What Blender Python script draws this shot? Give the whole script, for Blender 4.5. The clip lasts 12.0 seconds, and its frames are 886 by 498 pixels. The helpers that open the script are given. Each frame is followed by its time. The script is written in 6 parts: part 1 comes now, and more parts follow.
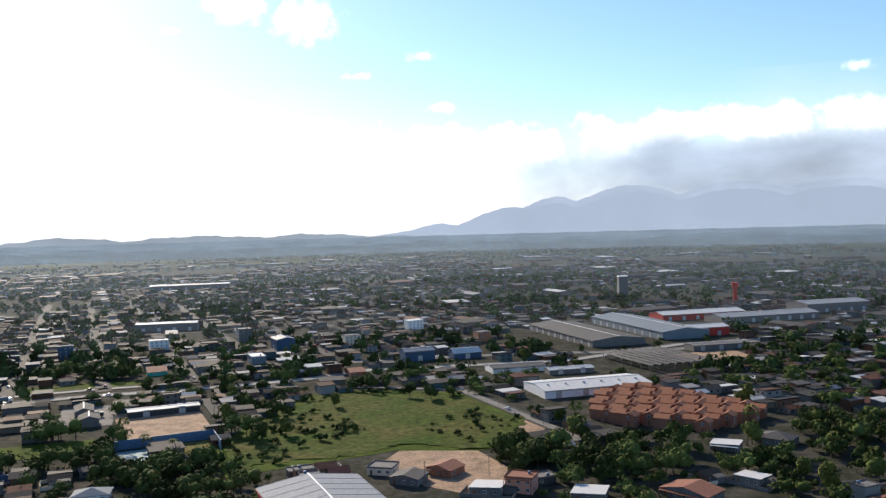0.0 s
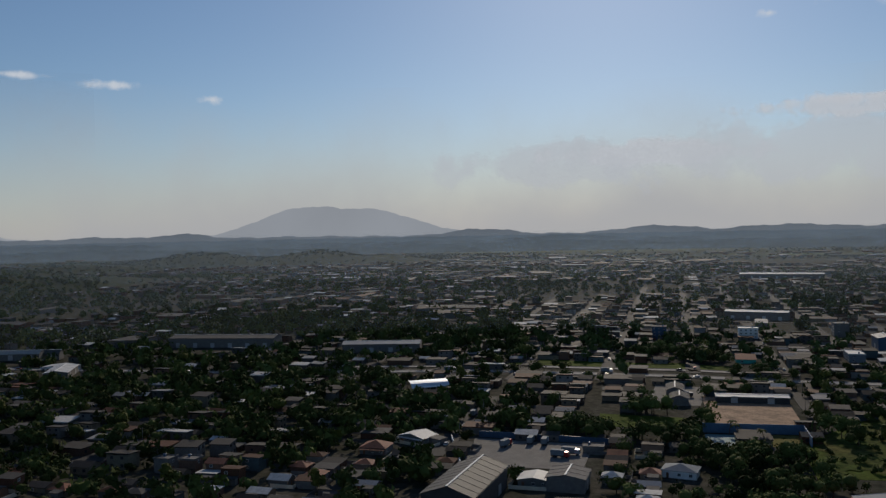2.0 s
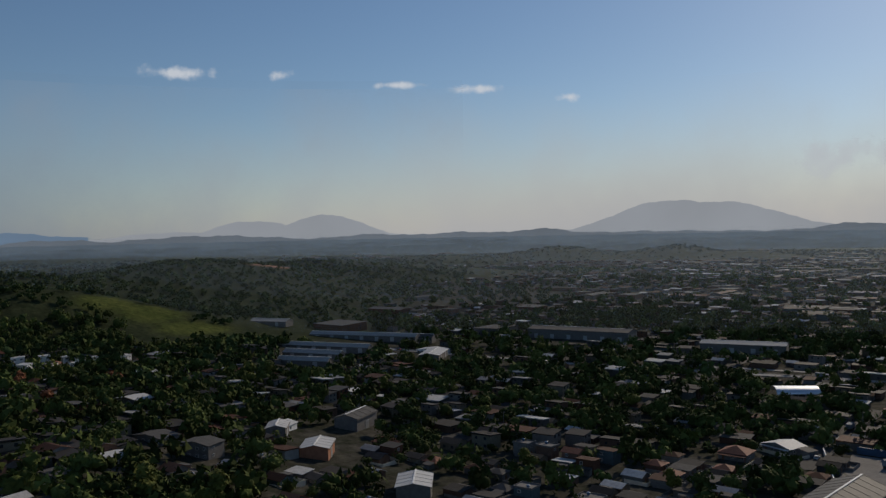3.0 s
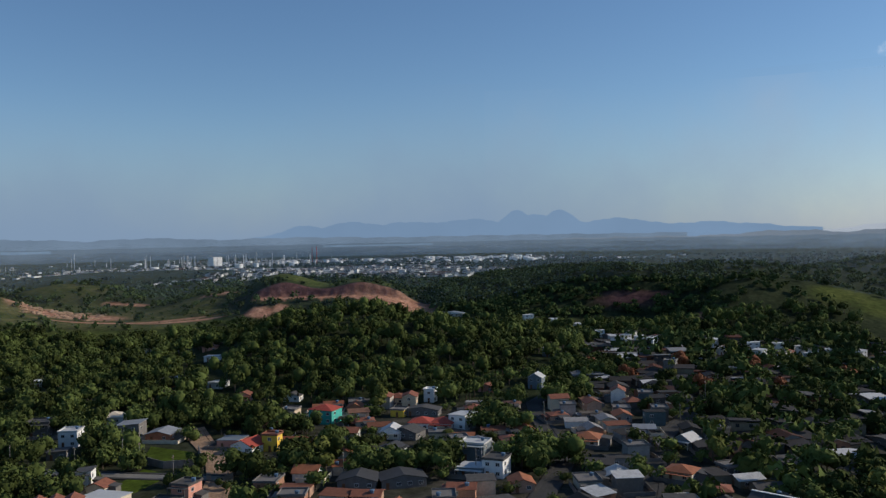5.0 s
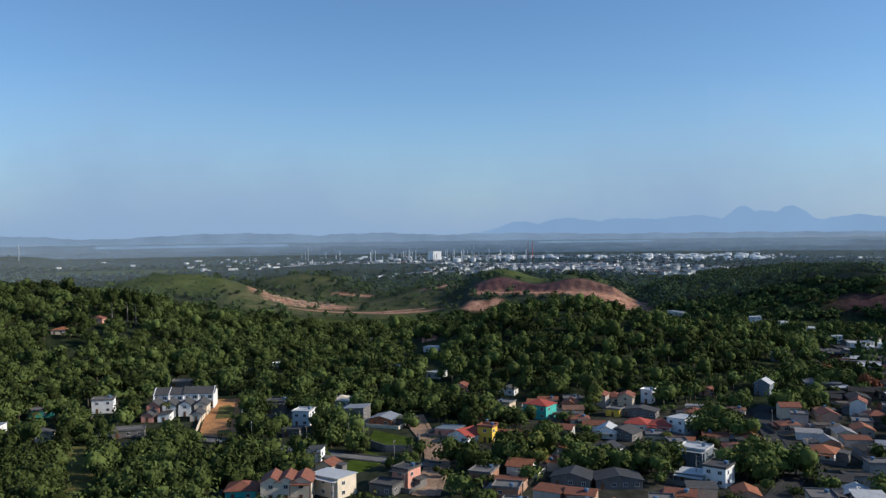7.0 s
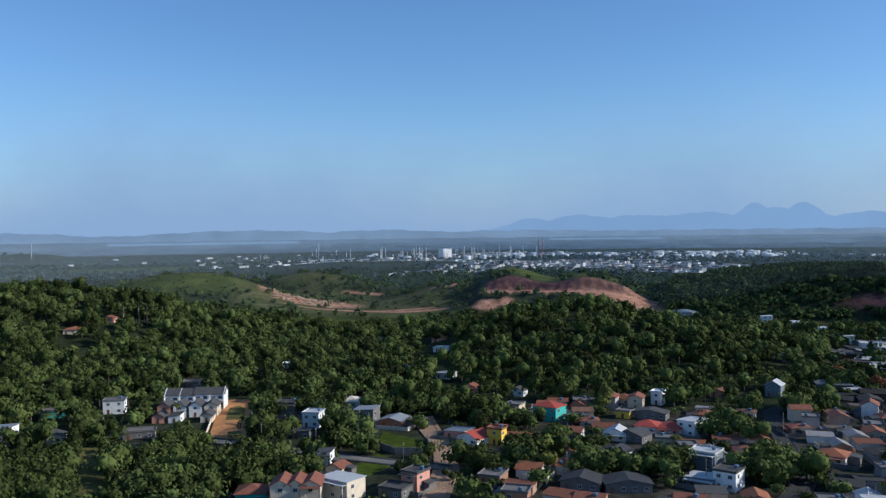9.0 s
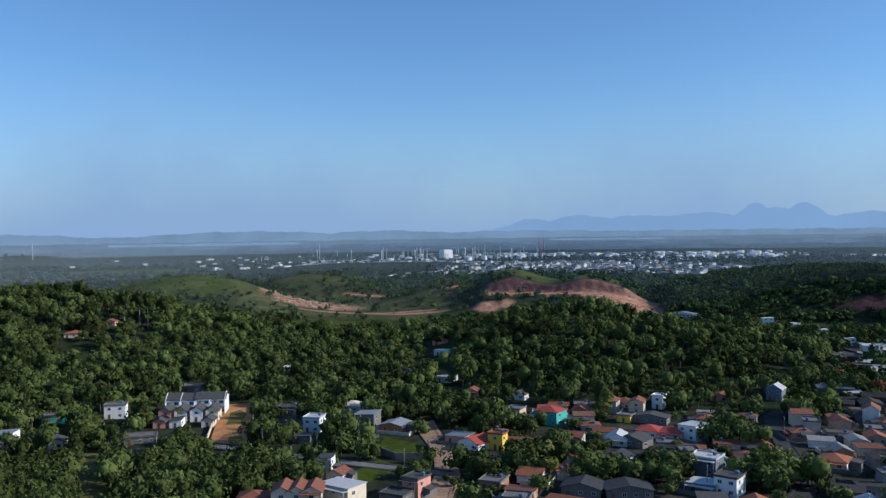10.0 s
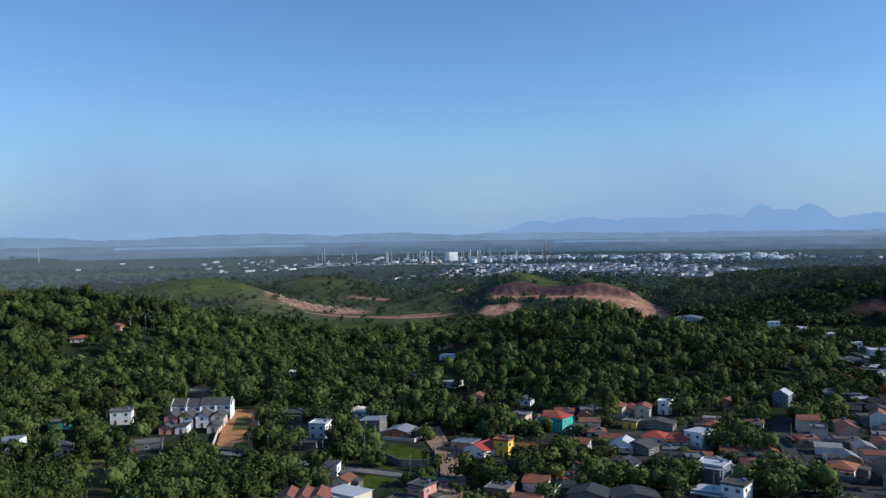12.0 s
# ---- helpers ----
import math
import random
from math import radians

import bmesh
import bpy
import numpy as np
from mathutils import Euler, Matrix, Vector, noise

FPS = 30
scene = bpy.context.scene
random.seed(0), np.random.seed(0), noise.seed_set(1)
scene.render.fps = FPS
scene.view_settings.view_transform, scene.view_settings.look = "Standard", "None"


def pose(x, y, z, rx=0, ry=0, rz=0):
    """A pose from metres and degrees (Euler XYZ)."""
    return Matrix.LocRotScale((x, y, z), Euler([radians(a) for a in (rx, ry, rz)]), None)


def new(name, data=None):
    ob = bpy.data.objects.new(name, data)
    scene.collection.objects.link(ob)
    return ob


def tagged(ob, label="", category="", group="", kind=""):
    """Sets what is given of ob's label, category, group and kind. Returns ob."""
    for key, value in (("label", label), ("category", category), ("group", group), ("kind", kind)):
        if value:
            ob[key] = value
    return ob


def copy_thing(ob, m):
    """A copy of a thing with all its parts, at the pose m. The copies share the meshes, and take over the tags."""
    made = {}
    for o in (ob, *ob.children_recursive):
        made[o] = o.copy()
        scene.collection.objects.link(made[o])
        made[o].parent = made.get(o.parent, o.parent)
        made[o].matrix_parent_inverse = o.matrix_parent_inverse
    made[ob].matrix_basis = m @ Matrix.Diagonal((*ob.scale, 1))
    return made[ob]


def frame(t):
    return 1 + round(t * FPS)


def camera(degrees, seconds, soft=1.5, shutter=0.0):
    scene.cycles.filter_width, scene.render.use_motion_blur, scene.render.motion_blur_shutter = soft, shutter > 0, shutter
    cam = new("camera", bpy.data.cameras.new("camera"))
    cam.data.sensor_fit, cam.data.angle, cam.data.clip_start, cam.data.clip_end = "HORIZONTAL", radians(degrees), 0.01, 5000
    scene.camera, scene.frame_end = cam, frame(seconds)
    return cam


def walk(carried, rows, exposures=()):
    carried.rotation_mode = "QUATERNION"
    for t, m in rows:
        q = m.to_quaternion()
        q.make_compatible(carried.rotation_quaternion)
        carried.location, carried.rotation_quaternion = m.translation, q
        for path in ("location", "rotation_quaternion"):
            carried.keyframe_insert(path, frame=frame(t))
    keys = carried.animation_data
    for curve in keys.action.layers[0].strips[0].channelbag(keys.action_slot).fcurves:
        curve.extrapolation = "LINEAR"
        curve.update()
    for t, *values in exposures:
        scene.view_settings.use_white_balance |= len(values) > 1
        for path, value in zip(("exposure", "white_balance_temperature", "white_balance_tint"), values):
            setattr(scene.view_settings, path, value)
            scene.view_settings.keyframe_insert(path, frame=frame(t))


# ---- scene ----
# ---- camera and its way ----
HEIGHT = 100.0
cam = camera(54.72, 12.0, soft=1.35)
PATH = [
    (0.0, 0.0, 0.0, 0.0, -0.01, -1.29, 1.53), (0.1, 0.02, 0.02, -0.13, 8.1, -1.2, 1.59),
    (0.5, 0.09, 0.29, -0.37, 9.12, -1.31, 1.43), (1.0, -0.18, 0.34, -0.33, 12.15, -1.38, 1.46),
    (1.5, -0.35, 0.4, -0.32, 24.5, -1.28, 1.13), (2.0, -1.06, 0.98, -0.43, 38.05, -1.22, 1.13),
    (2.5, -1.24, 0.84, -0.36, 49.18, -1.18, 1.12), (3.0, -1.88, 1.35, -0.35, 61.5, -1.13, 1.15),
    (3.5, -2.34, 1.76, -0.27, 72.48, -1.11, 1.18), (3.7, -2.48, 1.77, -0.26, 78.87, -1.07, 1.22),
    (4.2, -2.8, 1.6, -0.05, 91.6, -1.0, 1.2), (4.8, -3.15, 1.4, 0.25, 104.8, -0.9, 1.19),
    (5.3, -3.39, 1.22, 0.48, 112.72, -0.83, 1.17), (5.5, -3.58, 1.15, 0.57, 116.03, -0.83, 1.15),
    (6.0, -3.83, 1.03, 0.47, 117.48, -0.87, 0.96), (6.5, -3.95, 0.85, 0.23, 121.95, -0.88, 0.85),
    (7.0, -3.98, 0.6, 0.11, 122.3, -0.91, 0.69), (9.0, -4.4, 0.88, 2.23, 123.0, -1.13, 0.72),
    (9.5, -4.46, 0.88, 3.14, 123.0, -1.13, 0.73), (10.0, -4.52, 0.98, 4.02, 123.06, -1.11, 0.81),
    (10.5, -4.69, 1.07, 4.69, 123.18, -1.08, 0.8), (11.0, -4.71, 1.07, 4.78, 123.29, -1.03, 0.78),
    (11.5, -4.6, 0.95, 4.98, 123.32, -1.0, 0.84), (12.0, -4.6, 0.73, 5.7, 123.39, -0.98, 0.88)]
walk(cam, [(t, pose(x, y, HEIGHT + z, 90 + pitch, roll, yaw)) for t, x, y, z, yaw, pitch, roll in PATH],
     [(0.0, 0.86, 6050, 10), (0.3, 0.4, 5900, 10), (0.6, -0.1, 5850, 10), (1.0, -0.5, 5850, 10), (1.5, -0.65, 5900, 10), (2.5, -0.7, 6100, 10), (3.5, -0.6, 6100, 10), (4.2, -0.42, 6000, 10), (5.3, 0.1, 5650, 8), (6.0, 0.32, 5600, 8),
      (7.0, 0.37, 5480, 8), (9.0, 0.34, 5130, 8), (12.0, 0.38, 5100, 8)])

# ---- world and sun ----
SUN_AZ, SUN_EL = 27.0, 26.0
world = bpy.data.worlds.new("world")
scene.world = world
world.use_nodes = True
sky = world.node_tree.nodes.new("ShaderNodeTexSky")
sky.sky_type, sky.sun_disc = "NISHITA", False
sky.sun_elevation, sky.sun_rotation = radians(SUN_EL), radians(-SUN_AZ)
sky.air_density, sky.dust_density, sky.ozone_density = 1.0, 0.25, 3.3
world.node_tree.nodes["Background"].inputs[1].default_value = 0.09
world.node_tree.links.new(sky.outputs[0], world.node_tree.nodes["Background"].inputs[0])
sun = new("sun", bpy.data.lights.new("sun", "SUN"))
sun.data.energy, sun.data.angle, sun.data.color = 3.9, radians(0.6), (1.0, 0.82, 0.6)
sun.matrix_basis = pose(0, 0, 300, 90 - SUN_EL, 0, 180 + SUN_AZ)


# ---- materials ----
def material(name, color, rough=0.8, metal=0.0, vary=0.25, scale=0.6, fine=6.0, bump=0.15, spec=0.3, ramp=None, pick="object", tint=0.0):
    """Procedural surface: a base colour (or one picked from a ramp for each object, island or tint) with stains and grain."""
    m = bpy.data.materials.new(name)
    m.use_nodes = True
    n, l = m.node_tree.nodes, m.node_tree.links
    b = n["Principled BSDF"]
    b.inputs["Roughness"].default_value, b.inputs["Metallic"].default_value = rough, metal
    b.inputs["Specular IOR Level"].default_value = spec
    geo = n.new("ShaderNodeNewGeometry")
    big, small = n.new("ShaderNodeTexNoise"), n.new("ShaderNodeTexNoise")
    for node, s in ((big, scale), (small, fine)):
        l.new(geo.outputs["Position"], node.inputs["Vector"])
        node.inputs["Scale"].default_value, node.inputs["Detail"].default_value = s, 4.0
    add = n.new("ShaderNodeMath")
    add.operation = "ADD"
    l.new(big.outputs["Fac"], add.inputs[0]), l.new(small.outputs["Fac"], add.inputs[1])
    span = n.new("ShaderNodeMapRange")
    span.inputs["From Min"].default_value, span.inputs["From Max"].default_value = 0.6, 1.4
    span.inputs["To Min"].default_value, span.inputs["To Max"].default_value = 1 - vary, 1 + vary
    l.new(add.outputs[0], span.inputs["Value"])
    base = n.new("ShaderNodeRGB")
    base.outputs[0].default_value = (*color, 1)
    source = base.outputs[0]
    if pick == "object":
        chance = n.new("ShaderNodeObjectInfo").outputs["Random"]
    elif pick == "island":
        chance = geo.outputs["Random Per Island"]
    else:
        at = n.new("ShaderNodeAttribute")
        at.attribute_name = "tint"
        chance = at.outputs["Fac"]
    if ramp:
        r = n.new("ShaderNodeValToRGB")
        r.color_ramp.interpolation = "CONSTANT"
        while len(r.color_ramp.elements) < len(ramp):
            r.color_ramp.elements.new(0.5)
        for i, c in enumerate(ramp):
            r.color_ramp.elements[i].position, r.color_ramp.elements[i].color = i / len(ramp), (*c, 1)
        l.new(chance, r.inputs[0])
        source = r.outputs[0]
    mul = n.new("ShaderNodeVectorMath")
    mul.operation = "SCALE"
    l.new(source, mul.inputs[0]), l.new(span.outputs[0], mul.inputs["Scale"])
    out = mul.outputs[0]
    if tint:
        lift = n.new("ShaderNodeMapRange")
        lift.inputs["To Min"].default_value, lift.inputs["To Max"].default_value = 1 - tint, 1 + tint
        l.new(chance, lift.inputs["Value"])
        mul2 = n.new("ShaderNodeVectorMath")
        mul2.operation = "SCALE"
        l.new(out, mul2.inputs[0]), l.new(lift.outputs[0], mul2.inputs["Scale"])
        out = mul2.outputs[0]
    l.new(out, b.inputs["Base Color"])
    if bump:
        bm_ = n.new("ShaderNodeBump")
        bm_.inputs["Strength"].default_value, bm_.inputs["Distance"].default_value = bump, 0.1
        l.new(small.outputs["Fac"], bm_.inputs["Height"])
        l.new(bm_.outputs[0], b.inputs["Normal"])
    return m


def ground_material():
    """Earth, grass and forest floor mixed by the land-cover attributes of the ground, with painted shade on the cut
    faces.
    """
    m = material("ground_cover", (0.1, 0.1, 0.1), 0.95, bump=0.4, spec=0.02)
    n, l = m.node_tree.nodes, m.node_tree.links
    b = n["Principled BSDF"]
    geo = n["Geometry"]
    def noisy(scale, a, c):
        t, r = n.new("ShaderNodeTexNoise"), n.new("ShaderNodeValToRGB")
        t.inputs["Scale"].default_value, t.inputs["Detail"].default_value, t.inputs["Roughness"].default_value = scale, 8.0, 0.7
        l.new(geo.outputs["Position"], t.inputs["Vector"]), l.new(t.outputs["Fac"], r.inputs[0])
        r.color_ramp.elements[0].position, r.color_ramp.elements[1].position = 0.35, 0.65
        r.color_ramp.elements[0].color, r.color_ramp.elements[1].color = (*a, 1), (*c, 1)
        return r.outputs[0]
    out = noisy(0.05, (0.018, 0.026, 0.012), (0.04, 0.048, 0.023))
    for name, col in (("urban", noisy(0.08, (0.024, 0.028, 0.016), (0.075, 0.069, 0.058))), ("grass", noisy(0.03, (0.034, 0.05, 0.012), (0.092, 0.105, 0.028))),
                      ("scrub", noisy(0.03, (0.034, 0.05, 0.014), (0.105, 0.1, 0.042))),
                      # dark is a shade tone for the cut faces, painted over the soil
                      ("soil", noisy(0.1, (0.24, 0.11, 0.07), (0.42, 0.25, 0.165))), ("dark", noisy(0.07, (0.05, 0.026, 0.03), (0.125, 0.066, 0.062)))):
        at, mix = n.new("ShaderNodeAttribute"), n.new("ShaderNodeMix")
        at.attribute_name, mix.data_type = name, "RGBA"
        l.new(at.outputs["Fac"], mix.inputs["Factor"]), l.new(out, mix.inputs["A"]), l.new(col, mix.inputs["B"])
        out = mix.outputs["Result"]
    mottle, span, mul = n.new("ShaderNodeTexNoise"), n.new("ShaderNodeMapRange"), n.new("ShaderNodeVectorMath")
    mottle.inputs["Scale"].default_value, mottle.inputs["Detail"].default_value, mottle.inputs["Roughness"].default_value = 0.22, 7.0, 0.75
    l.new(geo.outputs["Position"], mottle.inputs["Vector"]), l.new(mottle.outputs["Fac"], span.inputs["Value"])
    span.inputs["From Min"].default_value, span.inputs["From Max"].default_value = 0.32, 0.68
    span.inputs["To Min"].default_value, span.inputs["To Max"].default_value = 0.5, 1.5
    mul.operation = "SCALE"
    l.new(out, mul.inputs[0]), l.new(span.outputs[0], mul.inputs["Scale"])
    l.new(mul.outputs[0], b.inputs["Base Color"])
    return m


def meadow_material():
    """Overgrown pasture: fresh green and dry olive patches with dark tufts."""
    m = material("overgrown_pasture", (0.1, 0.1, 0.1), 0.95, bump=0.5, spec=0.03)
    n, l = m.node_tree.nodes, m.node_tree.links
    geo = n["Geometry"]
    field, tuft, mix, dark = n.new("ShaderNodeTexNoise"), n.new("ShaderNodeTexNoise"), n.new("ShaderNodeValToRGB"), n.new("ShaderNodeValToRGB")
    for node, sc in ((field, 0.022), (tuft, 0.28)):
        node.inputs["Scale"].default_value, node.inputs["Detail"].default_value, node.inputs["Roughness"].default_value = sc, 7.0, 0.68
        l.new(geo.outputs["Position"], node.inputs["Vector"])
    for ramp, node, a, c in ((mix, field, (0.046, 0.085, 0.011), (0.105, 0.098, 0.03)), (dark, tuft, (0.42, 0.46, 0.45), (1.2, 1.2, 1.15))):
        ramp.color_ramp.elements[0].position, ramp.color_ramp.elements[1].position = 0.36, 0.64
        ramp.color_ramp.elements[0].color, ramp.color_ramp.elements[1].color = (*a, 1), (*c, 1)
        l.new(node.outputs["Fac"], ramp.inputs[0])
    mul = n.new("ShaderNodeVectorMath")
    mul.operation = "MULTIPLY"
    l.new(mix.outputs[0], mul.inputs[0]), l.new(dark.outputs[0], mul.inputs[1]), l.new(mul.outputs[0], n["Principled BSDF"].inputs["Base Color"])
    return m


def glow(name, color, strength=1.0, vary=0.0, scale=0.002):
    """Plain far backdrop with the light of hazy air painted in as its glow."""
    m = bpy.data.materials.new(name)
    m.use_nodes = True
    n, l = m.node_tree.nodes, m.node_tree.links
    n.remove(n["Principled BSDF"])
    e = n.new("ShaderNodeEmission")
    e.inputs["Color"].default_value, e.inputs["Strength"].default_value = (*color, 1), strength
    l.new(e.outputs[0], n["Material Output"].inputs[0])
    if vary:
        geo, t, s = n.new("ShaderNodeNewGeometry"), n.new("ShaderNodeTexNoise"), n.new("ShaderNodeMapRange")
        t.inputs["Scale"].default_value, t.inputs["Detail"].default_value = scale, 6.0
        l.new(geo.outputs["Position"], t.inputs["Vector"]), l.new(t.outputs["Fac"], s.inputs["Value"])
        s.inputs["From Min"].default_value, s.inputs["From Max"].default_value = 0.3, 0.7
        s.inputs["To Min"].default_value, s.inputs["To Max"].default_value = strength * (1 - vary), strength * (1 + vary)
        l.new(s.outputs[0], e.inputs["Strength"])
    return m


def cloud_material(name, color, strength, scale, cover, ragged=False, soft_=False):
    """Soft cloud, its light painted in as emission: noise thins it out towards the edges of its sheet."""
    m = glow(name, color, strength)
    n, l = m.node_tree.nodes, m.node_tree.links
    e, out = n["Emission"], n["Material Output"]
    at, geo, t, r = n.new("ShaderNodeAttribute"), n.new("ShaderNodeNewGeometry"), n.new("ShaderNodeTexNoise"), n.new("ShaderNodeMapRange")
    at.attribute_name = "dense"
    t.inputs["Scale"].default_value, t.inputs["Detail"].default_value, t.inputs["Roughness"].default_value = scale, 7.0, 0.55
    l.new(geo.outputs["Position"], t.inputs["Vector"])
    a = n.new("ShaderNodeMath")
    a.operation = "ADD"
    l.new(at.outputs["Fac"], a.inputs[0]), l.new(t.outputs["Fac"], a.inputs[1])
    if ragged:
        wide = n.new("ShaderNodeMapRange")
        wide.name = "wide"
        wide.inputs["From Min"].default_value, wide.inputs["From Max"].default_value = 0.3, 0.7
        l.new(t.outputs["Fac"], wide.inputs["Value"]), l.new(wide.outputs[0], a.inputs[1])
        t.inputs["Roughness"].default_value = 0.62
    r.interpolation_type = "SMOOTHSTEP"
    r.inputs["From Min"].default_value, r.inputs["From Max"].default_value = 1.0, 1.45
    r.inputs["To Max"].default_value = cover
    l.new(a.outputs[0], r.inputs["Value"])
    if soft_:
        r.inputs["From Min"].default_value, r.inputs["From Max"].default_value = 0.62, 1.4
        patchy, lift = n.new("ShaderNodeTexNoise"), n.new("ShaderNodeMapRange")
        patchy.inputs["Scale"].default_value, patchy.inputs["Detail"].default_value = scale * 0.8, 5.0
        stretch = n.new("ShaderNodeVectorMath")
        stretch.operation, stretch.inputs[1].default_value = "MULTIPLY", (1, 1, 2.6)
        l.new(geo.outputs["Position"], stretch.inputs[0]), l.new(stretch.outputs[0], patchy.inputs["Vector"]), l.new(patchy.outputs["Fac"], lift.inputs["Value"])
        lift.inputs["From Min"].default_value, lift.inputs["From Max"].default_value = 0.3, 0.7
        lift.inputs["To Min"].default_value, lift.inputs["To Max"].default_value = strength * 0.8, strength * 1.3
        l.new(lift.outputs[0], e.inputs["Strength"])
    clear, mix = n.new("ShaderNodeBsdfTransparent"), n.new("ShaderNodeMixShader")
    l.new(r.outputs[0], mix.inputs[0]), l.new(clear.outputs[0], mix.inputs[1]), l.new(e.outputs[0], mix.inputs[2])
    l.new(mix.outputs[0], out.inputs[0])
    return m


# Weathered tones of the town, darkened further to carry its backlit shade.
SHADED_PAINTS = [(0.182, 0.173, 0.159), (0.130, 0.121, 0.108), (0.112, 0.057, 0.037), (0.190, 0.151, 0.108), (0.086, 0.082, 0.078), (0.259, 0.250, 0.238), (0.121, 0.074, 0.052), (0.147, 0.134, 0.121), (0.086, 0.117, 0.125), (0.173, 0.104, 0.074), (0.104, 0.095, 0.086), (0.198, 0.173, 0.125)]
SHADED_ROOFS = [(0.05, 0.047, 0.044), (0.085, 0.036, 0.022), (0.08, 0.077, 0.074), (0.036, 0.034, 0.032), (0.22, 0.22, 0.22), (0.068, 0.033, 0.022), (0.042, 0.038, 0.034), (0.06, 0.056, 0.052), (0.034, 0.031, 0.029), (0.055, 0.052, 0.05), (0.45, 0.45, 0.44), (0.046, 0.042, 0.04)]
# The same wall colours about three times lighter, for the side-lit hill.
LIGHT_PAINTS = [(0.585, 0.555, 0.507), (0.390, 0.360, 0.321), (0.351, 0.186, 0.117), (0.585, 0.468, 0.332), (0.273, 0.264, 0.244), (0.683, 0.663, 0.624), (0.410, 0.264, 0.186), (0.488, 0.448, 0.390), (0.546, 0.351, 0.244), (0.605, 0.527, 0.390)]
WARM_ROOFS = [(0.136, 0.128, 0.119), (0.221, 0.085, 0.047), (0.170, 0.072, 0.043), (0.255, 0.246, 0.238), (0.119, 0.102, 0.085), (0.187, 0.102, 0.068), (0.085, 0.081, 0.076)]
M = {}
M["ground"] = ground_material()
M["wall"] = material("shaded_render", (0.5, 0.5, 0.5), 0.85, ramp=SHADED_PAINTS, vary=0.22, fine=1.5, spec=0.05)
M["wall_far"] = material("shaded_render_far", (0.5, 0.5, 0.5), 0.85, ramp=SHADED_PAINTS, pick="tint", vary=0.2, fine=1.5, bump=0, spec=0.04)
M["roof"] = material("weathered_shaded_roof", (0.3, 0.3, 0.3), 0.85, ramp=SHADED_ROOFS, vary=0.3, fine=2.5, spec=0.12)
M["roof_far"] = material("weathered_shaded_roof_far", (0.3, 0.3, 0.3), 0.78, ramp=SHADED_ROOFS, pick="tint", vary=0.3, bump=0, spec=0.1)
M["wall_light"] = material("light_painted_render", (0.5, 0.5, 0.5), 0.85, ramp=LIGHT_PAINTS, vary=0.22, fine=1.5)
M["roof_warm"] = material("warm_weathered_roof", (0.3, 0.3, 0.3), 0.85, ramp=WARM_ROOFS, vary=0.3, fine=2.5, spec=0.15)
M["far_paint"] = material("far_pale_paint", (0.62, 0.61, 0.58), 0.9, vary=0.3, scale=0.03, bump=0, spec=0.05)
M["pale_bark"] = material("pale_bark", (0.26, 0.22, 0.17), 0.9)
M["white"] = material("white_paint", (0.76, 0.75, 0.72), 0.7, vary=0.12)
M["cream"] = material("cream_paint", (0.7, 0.6, 0.45), 0.8, vary=0.18)
M["teal"] = material("teal_paint", (0.08, 0.4, 0.34), 0.7, vary=0.15)
M["pink"] = material("pink_paint", (0.62, 0.3, 0.22), 0.8, vary=0.15)
M["terracotta"] = material("terracotta_render", (0.3, 0.13, 0.08), 0.85, vary=0.2)
M["yellow"] = material("yellow_paint", (0.75, 0.5, 0.06), 0.8, vary=0.15)
M["cement"] = material("bare_cement", (0.16, 0.15, 0.14), 0.9, vary=0.3)
M["brick"] = material("bare_brick", (0.36, 0.16, 0.09), 0.9, vary=0.3, fine=4)
M["tile"] = material("clay_tile", (0.22, 0.085, 0.05), 0.8, vary=0.35, scale=0.9, fine=5)
M["tile_orange"] = material("orange_clay_tile", (0.3, 0.115, 0.055), 0.8, vary=0.3, scale=0.5, fine=5)
M["tile_red"] = material("red_clay_tile", (0.36, 0.07, 0.045), 0.75, vary=0.25, scale=0.9, fine=5)
M["fibre"] = material("fibre_cement_sheet", (0.075, 0.072, 0.069), 0.85, vary=0.35, fine=3)
M["zinc"] = material("galvanised_sheet", (0.25, 0.265, 0.285), 0.75, 0.0, vary=0.15, fine=1.2, spec=0.12)
M["white_roof"] = material("white_sheet_roof", (0.5, 0.5, 0.49), 0.65, 0.0, vary=0.1, fine=1.0)
M["pale_sheet"] = material("pale_weathered_sheet", (0.36, 0.34, 0.31), 0.75, vary=0.2, fine=1.2, spec=0.12)
M["dark_roof"] = material("dark_sheet_roof", (0.05, 0.05, 0.052), 0.7, vary=0.3)
M["blue"] = material("blue_paint", (0.045, 0.085, 0.15), 0.6, vary=0.15)
M["bluegrey"] = material("blue_grey_sheet", (0.17, 0.2, 0.225), 0.75, 0.0, vary=0.15, spec=0.12)
M["red"] = material("red_paint", (0.4, 0.04, 0.025), 0.6, vary=0.12)
M["glass"] = material("window_glass", (0.03, 0.035, 0.04), 0.15, vary=0.1, bump=0, spec=0.6)
M["wood"] = material("brown_wood_door", (0.16, 0.08, 0.04), 0.6)
M["frame"] = material("window_frame_paint", (0.55, 0.54, 0.52), 0.6, vary=0.1)
M["court"] = material("court_paint", (0.2, 0.3, 0.31), 0.8, vary=0.25, scale=0.1, fine=1.0)
M["asphalt"] = material("asphalt", (0.055, 0.054, 0.052), 0.85, spec=0.08, vary=0.3, scale=0.2, fine=2)
M["concrete"] = material("pale_concrete", (0.19, 0.18, 0.165), 0.88, spec=0.07, vary=0.3, scale=0.12, fine=1.5)
M["dirt"] = material("bare_earth", (0.28, 0.185, 0.115), 0.95, vary=0.65, scale=0.12, fine=1.0, bump=0.4)
